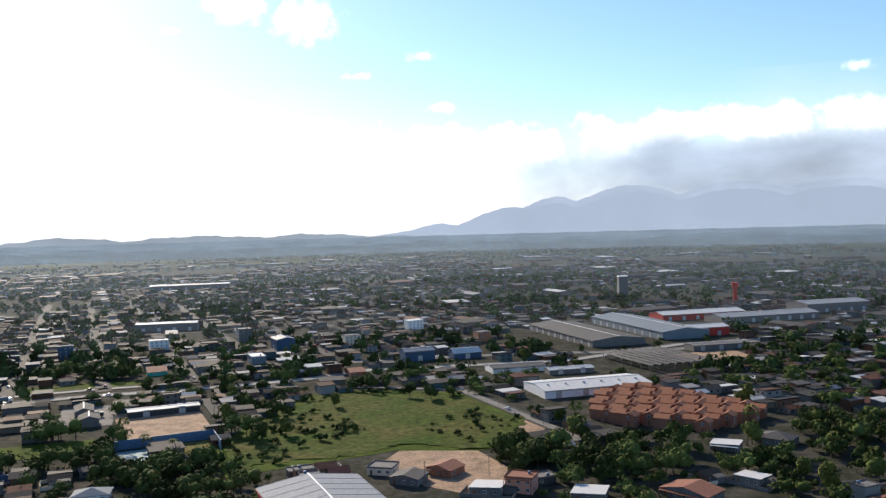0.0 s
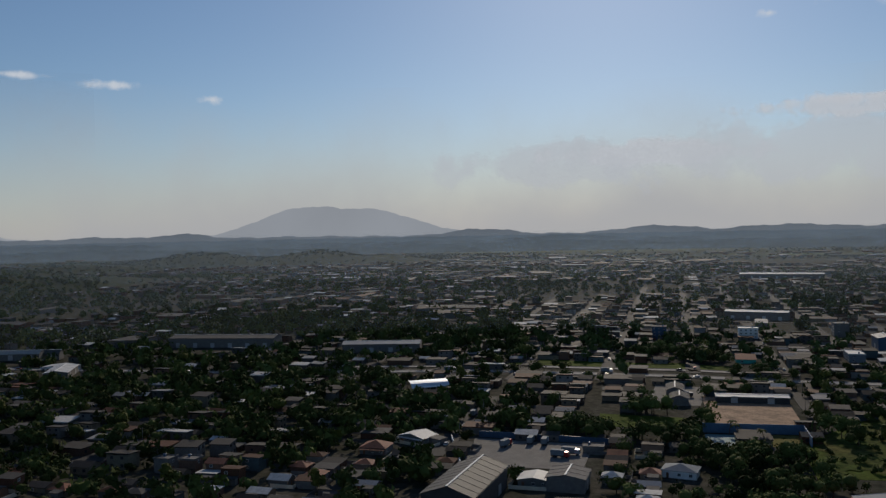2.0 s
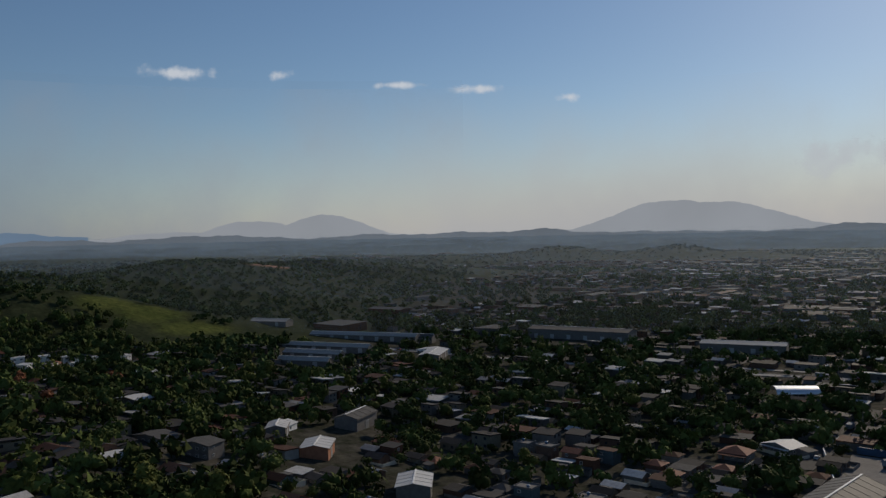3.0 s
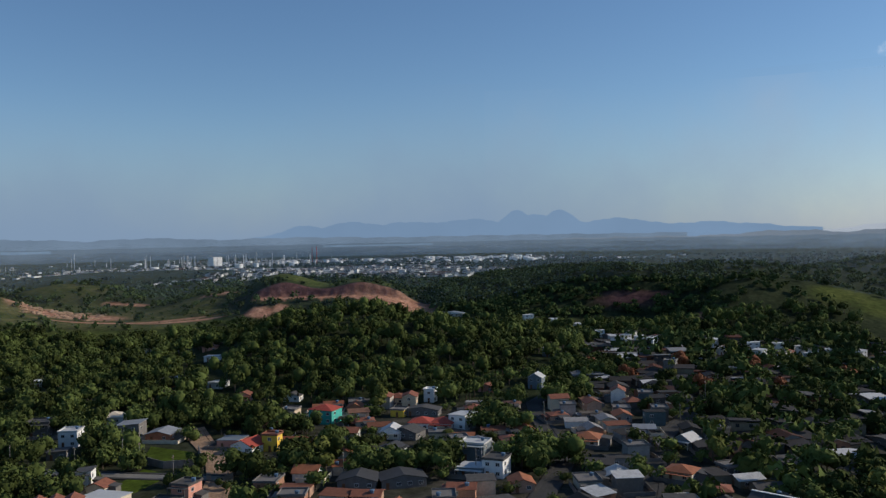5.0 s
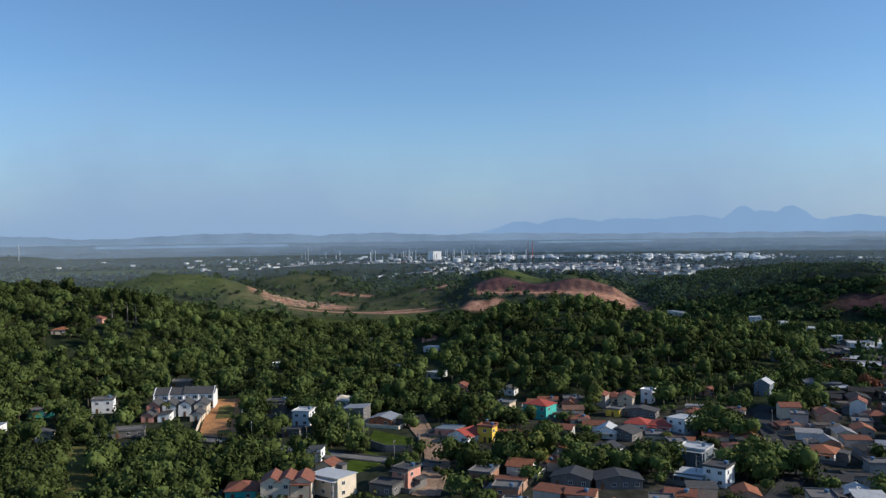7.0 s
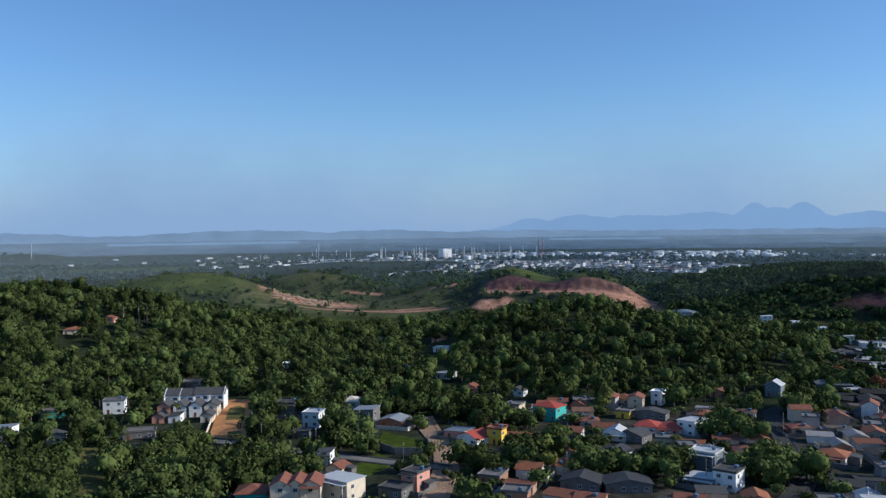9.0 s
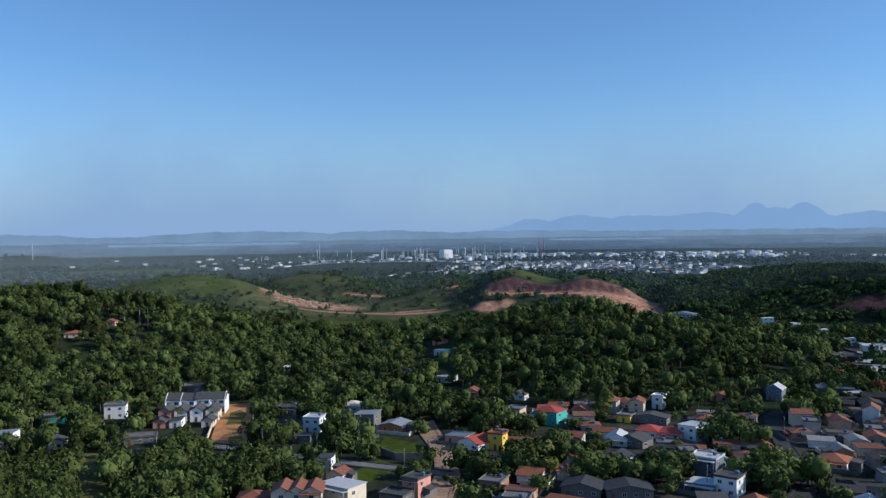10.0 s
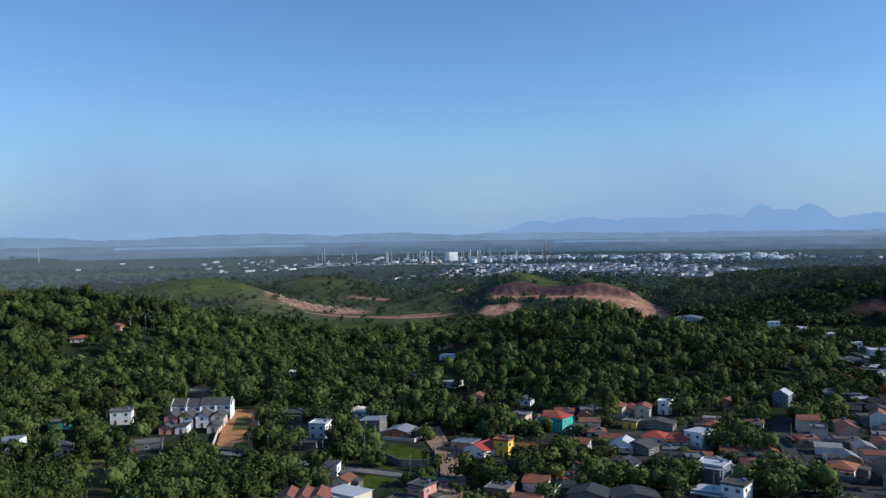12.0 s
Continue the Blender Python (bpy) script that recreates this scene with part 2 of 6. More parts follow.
M["highway"] = material("pale_worn_concrete", (0.3, 0.29, 0.27), 0.9, vary=0.2, scale=0.12, fine=1.5, spec=0.1)
M["orange_dirt"] = material("orange_clay_earth", (0.42, 0.2, 0.07), 0.95, vary=0.4, scale=0.3, fine=1.5, bump=0.5)
M["shrub"] = material("shrub_leaves", (0.045, 0.065, 0.014), 0.8, vary=0.3, bump=0, spec=0.1, pick="tint", tint=0.4)
M["grass"] = material("rough_grass", (0.058, 0.083, 0.011), 0.95, vary=0.6, scale=0.06, fine=0.5, bump=0.5, spec=0.03)
M["meadow"] = meadow_material()
M["wall_blue"] = material("blue_wall_paint", (0.09, 0.16, 0.25), 0.7, vary=0.2)
M["dry_grass"] = material("weedy_dry_grass", (0.13, 0.12, 0.04), 0.95, vary=0.5, scale=0.2, fine=1.2, bump=0.5, spec=0.03)
M["leaf"] = material("leaves", (0.063, 0.081, 0.022), 0.85, vary=0.35, scale=0.03, fine=0.5, bump=0, spec=0.05, pick="tint", tint=0.6)
M["leaf_light"] = material("light_leaves", (0.1, 0.11, 0.026), 0.75, vary=0.25, scale=0.2, fine=0.8, bump=0, spec=0.06, pick="tint", tint=0.4)
# Leaves of the far plain, with distance haze mixed into the green.
M["leaf_far"] = material("hazed_leaves", (0.06, 0.08, 0.055), 0.9, vary=0.35, scale=0.02, fine=0.3, bump=0, spec=0.1, pick="tint", tint=0.5)
M["leaf_mid"] = material("woodland_leaves", (0.055, 0.078, 0.026), 0.9, vary=0.3, scale=0.04, fine=0.6, bump=0, spec=0.04, pick="tint", tint=0.45)
M["flower"] = material("orange_blossom", (0.2, 0.07, 0.025), 0.8, vary=0.3, bump=0, pick="tint", tint=0.3)
M["bark"] = material("bark", (0.11, 0.085, 0.06), 0.95)
M["tank"] = material("blue_water_tank", (0.1, 0.16, 0.24), 0.5)
M["car"] = material("car_paint", (0.5, 0.5, 0.5), 0.3, 0.2, vary=0.03, bump=0, spec=0.5, ramp=[(0.7, 0.7, 0.7), (0.04, 0.04, 0.045), (0.35, 0.36, 0.38), (0.4, 0.04, 0.03), (0.75, 0.75, 0.75), (0.08, 0.1, 0.2)])
M["rubber"] = material("tyre_rubber", (0.025, 0.025, 0.025), 0.9, bump=0)
M["bright_metal"] = material("bright_aluminium_sheet", (0.72, 0.74, 0.76), 0.35, 0.85, vary=0.08, bump=0)
M["steel"] = material("galvanised_steel", (0.42, 0.43, 0.44), 0.45, 0.6, vary=0.1)


# ---- small helpers for meshes ----
def box(bm, x0, x1, y0, y1, z0, z1):
    v = [bm.verts.new((x, y, z)) for z in (z0, z1) for x, y in ((x0, y0), (x1, y0), (x1, y1), (x0, y1))]
    for f in ((3, 2, 1, 0), (4, 5, 6, 7), (0, 1, 5, 4), (1, 2, 6, 5), (2, 3, 7, 6), (3, 0, 4, 7)):
        bm.faces.new([v[i] for i in f])
    return bm


def boxes(*specs):
    bm = bmesh.new()
    for s in specs:
        box(bm, *s)
    return bm


def prism(bm, outline, y0, y1):
    """An upright outline in x and z, drawn out from y0 to y1."""
    a = [bm.verts.new((x, y0, z)) for x, z in outline]
    b = [bm.verts.new((x, y1, z)) for x, z in outline]
    bm.faces.new(a), bm.faces.new(b[::-1])
    for i in range(len(a)):
        j = (i + 1) % len(a)
        bm.faces.new((a[j], a[i], b[i], b[j]))
    return bm


def tube(bm, p, q, r0, r1, sides=8):
    p, q = Vector(p), Vector(q)
    side = (q - p).to_track_quat("Z", "Y").to_matrix()
    rings = []
    for c, r in ((p, r0), (q, r1)):
        rings.append([bm.verts.new(c + side @ Vector((r * math.cos(k * math.tau / sides), r * math.sin(k * math.tau / sides), 0))) for k in range(sides)])
    for k in range(sides):
        j = (k + 1) % sides
        bm.faces.new((rings[0][k], rings[0][j], rings[1][j], rings[1][k]))
    bm.faces.new(rings[0][::-1]), bm.faces.new(rings[1])
    return bm


def as_mesh(name, bm, *mats):
    me = bpy.data.meshes.new(name)
    bmesh.ops.recalc_face_normals(bm, faces=bm.faces)
    bm.to_mesh(me)
    bm.free()
    for m in mats:
        me.materials.append(m)
    return me


def part(name, bm, mat, parent, label=""):
    ob = new(name, bm if isinstance(bm, bpy.types.Mesh) else as_mesh(name, bm, mat))
    ob.parent = parent
    return tagged(ob, label)


def thing(name, m, label, category, group="", kind=""):
    ob = new(name)
    ob.matrix_basis = m
    return tagged(ob, label, category, group, kind)


def big_mesh(name, verts, tris, mats, mat_index=None, tint=None):
    """One mesh from arrays of vertices and triangles."""
    me = bpy.data.meshes.new(name)
    me.vertices.add(len(verts)), me.loops.add(3 * len(tris)), me.polygons.add(len(tris))
    me.vertices.foreach_set("co", np.asarray(verts, np.float32).ravel())
    me.loops.foreach_set("vertex_index", np.asarray(tris, np.int32).ravel())
    me.polygons.foreach_set("loop_start", np.arange(0, 3 * len(tris), 3, dtype=np.int32))
    for m in mats:
        me.materials.append(m)
    if mat_index is not None:
        me.polygons.foreach_set("material_index", np.asarray(mat_index, np.int32))
    if tint is not None:
        me.attributes.new("tint", "FLOAT", "POINT").data.foreach_set("value", np.asarray(tint, np.float32))
    me.update(calc_edges=True)
    return me


# ---- the lie of the land ----
def polar(az, d):
    a = math.radians(az)
    return -math.sin(a) * d, math.cos(a) * d


# bearing, distance, height, depth and breadth of each hill
HILLS = [(114.5, 440, 22, 45, 48), (107, 425, 9, 35, 45), (147, 590, 29, 100, 66), (153, 600, 30, 110, 70), (140, 760, 31, 75, 62), (131.6, 940, 23, 55, 46), (137.2, 745, 22, 40, 36),
         (122.2, 785, 18, 50, 35), (117.7, 752, 29, 60, 34), (112.9, 742, 27, 52, 34), (109.5, 715, 10, 35, 20), (106, 770, 21, 60, 50), (100.5, 780, 28, 80, 75), (96, 695, 33, 62, 80),
         (90, 850, 29, 90, 110), (78, 1000, 33, 110, 120), (69, 1150, 28, 110, 140), (87.5, 640, 28, 50, 48), (83, 625, 18, 45, 40), (79, 605, 10, 40, 38), (54, 1800, 26, 120, 90),
         (46.5, 1800, 25, 120, 80), (41.8, 1700, 15, 100, 60), (62, 1600, 16, 120, 120), (127, 1500, 14, 140, 160), (149, 2200, 26, 120, 90), (118, 1150, 10, 80, 150)]


def quarry_edge(b):
    """Distance of the cut face of the quarried hill at each bearing."""
    return 704.0 + 1.4 * np.sin(b * 1.3) + 0.3 * np.sin(b * 9.1)


def height(x, y):
    x, y = np.asarray(x, float), np.asarray(y, float)
    z = np.zeros_like(x)
    for az, d, h, deep, broad in HILLS:
        cx, cy = polar(az, d)
        a = math.radians(az)
        out = (x - cx) * -math.sin(a) + (y - cy) * math.cos(a)
        side = (x - cx) * math.cos(a) + (y - cy) * math.sin(a)
        z = z + (h * np.exp(-0.5 * ((out / deep) ** 2 + (side / broad) ** 2))) ** 3
    z = np.cbrt(z)
    wave = np.sin(x * 0.021 + 1.3) * np.sin(y * 0.017 + 0.4) + 0.5 * np.sin(x * 0.05) * np.cos(y * 0.043)
    z = z + 0.16 * wave * np.clip(z - 2, 0, 12)
    b, r = np.degrees(np.arctan2(-x, y)), np.hypot(x, y)
    for az, half, d0, run in ((96.5, 4.6, 604, 24),):
        side = np.clip(1.4 - np.abs(b - az) / half, 0, 1)
        z = z * (1 - side * np.clip((d0 + run - r) / run, 0, 1) * np.clip((r - 480) / 60, 0, 1))
    # the cut face of the quarried hill between its bench and its two-humped rim, and the terraces of the dark one
    side = np.clip((6.6 - np.abs(b - 114.4)) / 0.8, 0, 1) * (r > 540) * np.clip((830 - r) / 50, 0, 1)
    face = quarry_edge(b)
    rim = 20 + 6.8 * np.exp(-((b - 118.3) / 1.5) ** 2) + 5.6 * np.exp(-((b - 113.4) / 1.6) ** 2) - 14.5 / (1 + np.exp((b - 110.2) * 2.4)) - 7 / (1 + np.exp((120.4 - b) * 4))
    bench = 15.0 - 10.5 / (1 + np.exp((b - 110.4) * 1.6)) + 0.35 * np.sin(r * 0.7 + b * 9)
    low = np.clip((r - 640) / 48, 0, 1)
    cut = bench * low * low * (3 - 2 * low) + np.clip((r - face) / 5.0, 0, 1) * (rim - bench) + np.clip((r - face - 6) * 0.09, 0, 4.5) * np.clip((b - 115) / 2, 0, 1)
    gully = np.abs(np.sin(b * 11 + 2 * np.sin(r * 0.05))) * np.clip((r - 645) / 12, 0, 1) * np.clip((face - r) / 12, 0, 1) * np.clip((112.6 - b) / 2, 0, 1)
    z = z * (1 - side) + side * (cut - 1.1 * gully)
    for az, d0, d1, half, step in ((96.5, 620, 690, 5.0, 6.5),):
        cut = np.clip(1.3 - np.abs(b - az) / half, 0, 1) * np.clip((r - d0) / 15, 0, 1) * np.clip((d1 + 12 - r) / 12, 0, 1)
        f = (z / step) % 1.0
        z = z * (1 - cut) + cut * step * (np.floor(z / step) + np.clip((f - 0.35) * 5, 0, 1))
    return z


def reach_of(x, y):
    """How far a place of the plan lies in truth: the town's plain lies lower and farther than the hill quarter."""
    b = np.degrees(np.arctan2(-np.asarray(x, float), np.asarray(y, float)))
    s = np.maximum(np.clip((b - 58) / 34, 0, 1), np.clip((-120 - b) / 60, 0, 1))
    return 1.61 - 0.36 * s * s * (3 - 2 * s)


def lay(x, y, up=0.0):
    """True places of points of the plan, on the ground or so far above it."""
    k = reach_of(x, y)
    return x * k, y * k, HEIGHT - 62 * k + k * height(x, y) + up


def spot(x, y, up=0.0):
    a, b, c = lay(np.array([float(x)]), np.array([float(y)]), up)
    return float(a[0]), float(b[0]), float(c[0])


def spot_pose(x, y, turn=0.0, up=0.0):
    return pose(*spot(x, y, up), 0, 0, turn)


def bump_at(x, y, spots):
    out = np.zeros_like(np.asarray(x, float))
    for az, d, deep, broad in spots:
        cx, cy = polar(az, d)
        a = math.radians(az)
        o = ((x - cx) * -math.sin(a) + (y - cy) * math.cos(a)) / deep
        s = ((x - cx) * math.cos(a) + (y - cy) * math.sin(a)) / broad
        out = np.maximum(out, np.clip(2.4 - 2 * np.sqrt(o * o + s * s), 0, 1))
    return out


GRASS = [(130, 600, 45, 60), (117.5, 762, 44, 36), (112.9, 752, 32, 28), (89.8, 690, 14, 26), (83, 606, 20, 20), (80.4, 588, 22, 22), (77.8, 556, 17, 24), (75.2, 528, 9, 18), (141, 735, 55, 78), (125, 665, 26, 40),
         (106, 772, 20, 20), (100, 790, 20, 25), (89, 720, 40, 45), (143, 1700, 120, 160), (51.5, 1350, 90, 22), (30, 2300, 90, 500), (12, 1900, 60, 300), (40, 900, 20, 60)]
SCRUB = [(131, 760, 115, 58), (126.5, 735, 75, 60), (128.5, 690, 45, 75), (131.6, 930, 50, 48), (133.5, 690, 50, 40)]
SOIL = [(120.0, 664, 8, 12), (118.6, 668, 7, 6), (132.6, 742, 36, 22), (130.4, 732, 28, 28), (134.0, 770, 14, 9), (128, 690, 5, 62), (124.5, 680, 5, 34), (135.4, 830, 30, 3.5), (123.2, 560, 12, 16), (127.5, 855, 8, 16), (122.5, 768, 5, 16), (129.0, 860, 8, 6), (91.5, 570, 14, 8), (73, 1020, 20, 30), (122.5, 545, 10, 14),
        (78.5, 1040, 14, 12), (134.6, 780, 60, 4)]


def quarry(x, y):
    """Bare earth of the quarried hill: the light bench and slope, and the dark band of shade painted on the cut face.
    """
    b, r = np.degrees(np.arctan2(-x, y)), np.hypot(x, y)
    side = np.clip((6.1 - np.abs(b - 114.4)) / 0.4, 0, 1)
    face = quarry_edge(b)
    ragged = 4 * np.sin(b * 5.3) + 3 * np.sin(b * 13.1)
    start = 684 - 40 / (1 + np.exp((b - 112.4) * 2.2)) + ragged
    light = side * np.clip((r - start) / 6, 0, 1) * np.clip((face + 7 - r) / 2, 0, 1)
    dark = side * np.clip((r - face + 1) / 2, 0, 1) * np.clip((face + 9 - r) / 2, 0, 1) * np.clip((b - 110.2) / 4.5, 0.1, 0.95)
    # The shaded cut of the other hill is painted dark as well.
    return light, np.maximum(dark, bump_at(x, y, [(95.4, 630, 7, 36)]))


def urban(x, y):
    b, r = np.degrees(np.arctan2(-x, y)), np.hypot(x, y)
    u = np.clip((68 - b) / 6, 0, 1) * np.clip((1750 - r) / 250, 0, 1)
    u = np.maximum(u, np.clip((101 - b) / 4, 0, 1) * np.clip((520 - r) / 40, 0, 1) * np.clip((b - 40) / 5, 0, 1))
    u = np.maximum(u, np.clip((121 - b) / 2, 0, 1) * np.clip((325 - r) / 15, 0, 1) * np.clip((b - 40) / 5, 0, 1))
    u = np.maximum(u, 0.35 * np.clip((147 - b) / 3, 0, 1) * np.clip((312 - r) / 15, 0, 1) * np.clip((b - 110) / 5, 0, 1))
    far = np.clip(1 - np.abs(b - 116) / 14, 0, 1) * np.clip(1 - np.abs(r - 1550) / 420, 0, 1) * 1.6
    u = np.maximum(u, np.clip(far, 0, 1))
    return u * np.clip((7 - height(x, y)) / 4, 0, 1)


def make_ground():
    az = np.concatenate([np.arange(-34, 76, 0.7), np.arange(76, 106, 0.45), np.arange(106, 123, 0.16), np.arange(123, 158, 0.45), np.arange(158, 326, 4.0)])
    rad = np.concatenate([[0.0, 30.0], np.geomspace(60, 3020, 250), np.arange(640.3, 722, 2.2)])
    rad.sort()
    a, r = np.meshgrid(np.radians(az), rad)
    x, y = -np.sin(a) * r, np.cos(a) * r
    xx, yy, zz = lay(x, y)
    edge = np.hypot(xx[-1:], yy[-1:])
    xx, yy, zz = (np.concatenate([q, e]) for q, e in ((xx, xx[-1:] * 4900 / edge), (yy, yy[-1:] * 4900 / edge), (zz, zz[-1:] * 0)))
    x, y = np.concatenate([x, x[-1:]]), np.concatenate([y, y[-1:]])
    n, k = len(rad) + 1, len(az)
    i, j = np.meshgrid(np.arange(n - 1), np.arange(k), indexing="ij")
    p, q = i * k + j, i * k + (j + 1) % k
    tris = np.concatenate([np.stack([p, p + k, q], -1).reshape(-1, 3), np.stack([q, p + k, q + k], -1).reshape(-1, 3)])[:, ::-1]
    me = big_mesh("ground", np.stack([xx, yy, zz], -1).reshape(-1, 3), tris, [M["ground"]])
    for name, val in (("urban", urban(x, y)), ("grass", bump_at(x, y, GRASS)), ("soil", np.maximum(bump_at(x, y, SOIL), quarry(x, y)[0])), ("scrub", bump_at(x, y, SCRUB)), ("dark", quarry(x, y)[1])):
        me.attributes.new(name, "FLOAT", "POINT").data.foreach_set("value", val.astype(np.float32).ravel())
    me.polygons.foreach_set("use_smooth", np.ones(len(tris), bool))
    return tagged(new("ground", me), "rolling earth with grass, scrub and built-up plain", "ground", kind="structure")


make_ground()


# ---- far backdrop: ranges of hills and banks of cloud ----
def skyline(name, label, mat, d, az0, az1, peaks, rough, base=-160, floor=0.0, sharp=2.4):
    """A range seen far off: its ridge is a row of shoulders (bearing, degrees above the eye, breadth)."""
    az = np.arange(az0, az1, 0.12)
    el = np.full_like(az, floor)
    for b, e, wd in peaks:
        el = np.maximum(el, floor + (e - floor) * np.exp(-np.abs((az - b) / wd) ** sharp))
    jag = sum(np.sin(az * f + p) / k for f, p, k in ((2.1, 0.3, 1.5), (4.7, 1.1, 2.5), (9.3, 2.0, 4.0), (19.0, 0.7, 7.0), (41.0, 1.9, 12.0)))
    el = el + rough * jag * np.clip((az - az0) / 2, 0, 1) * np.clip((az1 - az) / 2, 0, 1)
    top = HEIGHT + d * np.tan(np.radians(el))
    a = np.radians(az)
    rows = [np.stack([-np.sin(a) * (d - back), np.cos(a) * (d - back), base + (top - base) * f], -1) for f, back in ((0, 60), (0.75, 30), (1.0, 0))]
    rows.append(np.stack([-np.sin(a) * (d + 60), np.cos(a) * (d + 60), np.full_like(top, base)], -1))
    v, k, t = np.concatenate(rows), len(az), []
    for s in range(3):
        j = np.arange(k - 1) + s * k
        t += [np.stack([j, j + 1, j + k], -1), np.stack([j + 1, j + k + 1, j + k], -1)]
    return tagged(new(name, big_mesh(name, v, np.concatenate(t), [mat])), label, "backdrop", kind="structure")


# Distance haze is painted into these glows; farther wood bands are paler.
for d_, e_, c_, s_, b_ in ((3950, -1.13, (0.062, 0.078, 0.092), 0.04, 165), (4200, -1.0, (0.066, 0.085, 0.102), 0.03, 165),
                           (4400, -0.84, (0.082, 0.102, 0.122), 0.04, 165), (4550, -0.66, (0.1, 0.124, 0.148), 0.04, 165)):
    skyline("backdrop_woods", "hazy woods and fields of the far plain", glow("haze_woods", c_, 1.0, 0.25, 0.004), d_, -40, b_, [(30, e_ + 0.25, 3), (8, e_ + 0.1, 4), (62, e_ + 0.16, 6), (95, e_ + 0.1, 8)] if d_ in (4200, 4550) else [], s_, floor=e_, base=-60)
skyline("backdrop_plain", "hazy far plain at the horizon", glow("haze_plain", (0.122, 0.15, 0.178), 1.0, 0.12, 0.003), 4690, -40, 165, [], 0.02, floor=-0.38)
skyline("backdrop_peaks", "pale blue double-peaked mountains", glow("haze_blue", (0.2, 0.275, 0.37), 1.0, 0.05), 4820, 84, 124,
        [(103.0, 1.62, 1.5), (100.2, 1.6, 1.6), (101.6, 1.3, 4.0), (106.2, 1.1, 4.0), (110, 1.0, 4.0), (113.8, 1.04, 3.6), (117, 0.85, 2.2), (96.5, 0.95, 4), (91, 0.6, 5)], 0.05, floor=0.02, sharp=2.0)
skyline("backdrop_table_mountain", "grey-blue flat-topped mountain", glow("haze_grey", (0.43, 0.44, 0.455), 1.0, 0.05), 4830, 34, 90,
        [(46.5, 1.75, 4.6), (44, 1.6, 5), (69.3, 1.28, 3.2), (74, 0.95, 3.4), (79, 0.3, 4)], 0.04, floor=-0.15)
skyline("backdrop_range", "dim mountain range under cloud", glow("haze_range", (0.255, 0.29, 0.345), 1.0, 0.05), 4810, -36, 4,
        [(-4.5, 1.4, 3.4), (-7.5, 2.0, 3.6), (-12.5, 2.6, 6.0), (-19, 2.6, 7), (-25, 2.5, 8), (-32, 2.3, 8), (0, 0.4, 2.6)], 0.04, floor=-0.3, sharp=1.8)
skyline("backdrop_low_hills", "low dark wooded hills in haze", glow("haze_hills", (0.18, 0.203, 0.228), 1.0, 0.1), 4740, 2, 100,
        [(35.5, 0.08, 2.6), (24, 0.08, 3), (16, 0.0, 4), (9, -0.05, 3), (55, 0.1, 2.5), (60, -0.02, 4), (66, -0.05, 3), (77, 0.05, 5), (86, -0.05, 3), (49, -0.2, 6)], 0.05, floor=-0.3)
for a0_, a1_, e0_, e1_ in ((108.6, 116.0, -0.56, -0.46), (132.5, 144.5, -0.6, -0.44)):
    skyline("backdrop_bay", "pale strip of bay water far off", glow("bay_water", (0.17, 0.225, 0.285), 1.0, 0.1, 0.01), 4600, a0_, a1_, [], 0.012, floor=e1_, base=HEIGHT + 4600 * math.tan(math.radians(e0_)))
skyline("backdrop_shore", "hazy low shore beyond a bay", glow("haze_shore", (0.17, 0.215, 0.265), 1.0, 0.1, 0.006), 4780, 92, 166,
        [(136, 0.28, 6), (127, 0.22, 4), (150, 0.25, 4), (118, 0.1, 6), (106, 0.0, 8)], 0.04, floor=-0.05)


def cloud(label, mat, az0, az1, el0, el1, d=4850, full=1.05, square=2.0):
    az, el = np.meshgrid(np.linspace(az0, az1, 40), np.linspace(el0, el1, 16))
    a, e = np.radians(az), np.radians(el)
    v = np.stack([-np.sin(a) * d, np.cos(a) * d, HEIGHT + d * np.tan(e)], -1).reshape(-1, 3)
    i, j = np.meshgrid(np.arange(15), np.arange(39), indexing="ij")
    p = (i * 40 + j).ravel()
    me = big_mesh("cloud", v, np.concatenate([np.stack([p, p + 1, p + 40], -1), np.stack([p + 1, p + 41, p + 40], -1)]), [mat])
    u, w = (az - az0) / (az1 - az0) * 2 - 1, (el - el0) / (el1 - el0) * 2 - 1
    me.attributes.new("dense", "FLOAT", "POINT").data.foreach_set("value", np.clip(full - (np.abs(u) ** square + np.abs(w) ** square) ** (1 / square) * (full - 0.1), 0, 1).astype(np.float32).ravel())
    ob = new("cloud", me)
    ob.visible_shadow = False
    return tagged(ob, label, "cloud", "clouds over the hills", "structure")


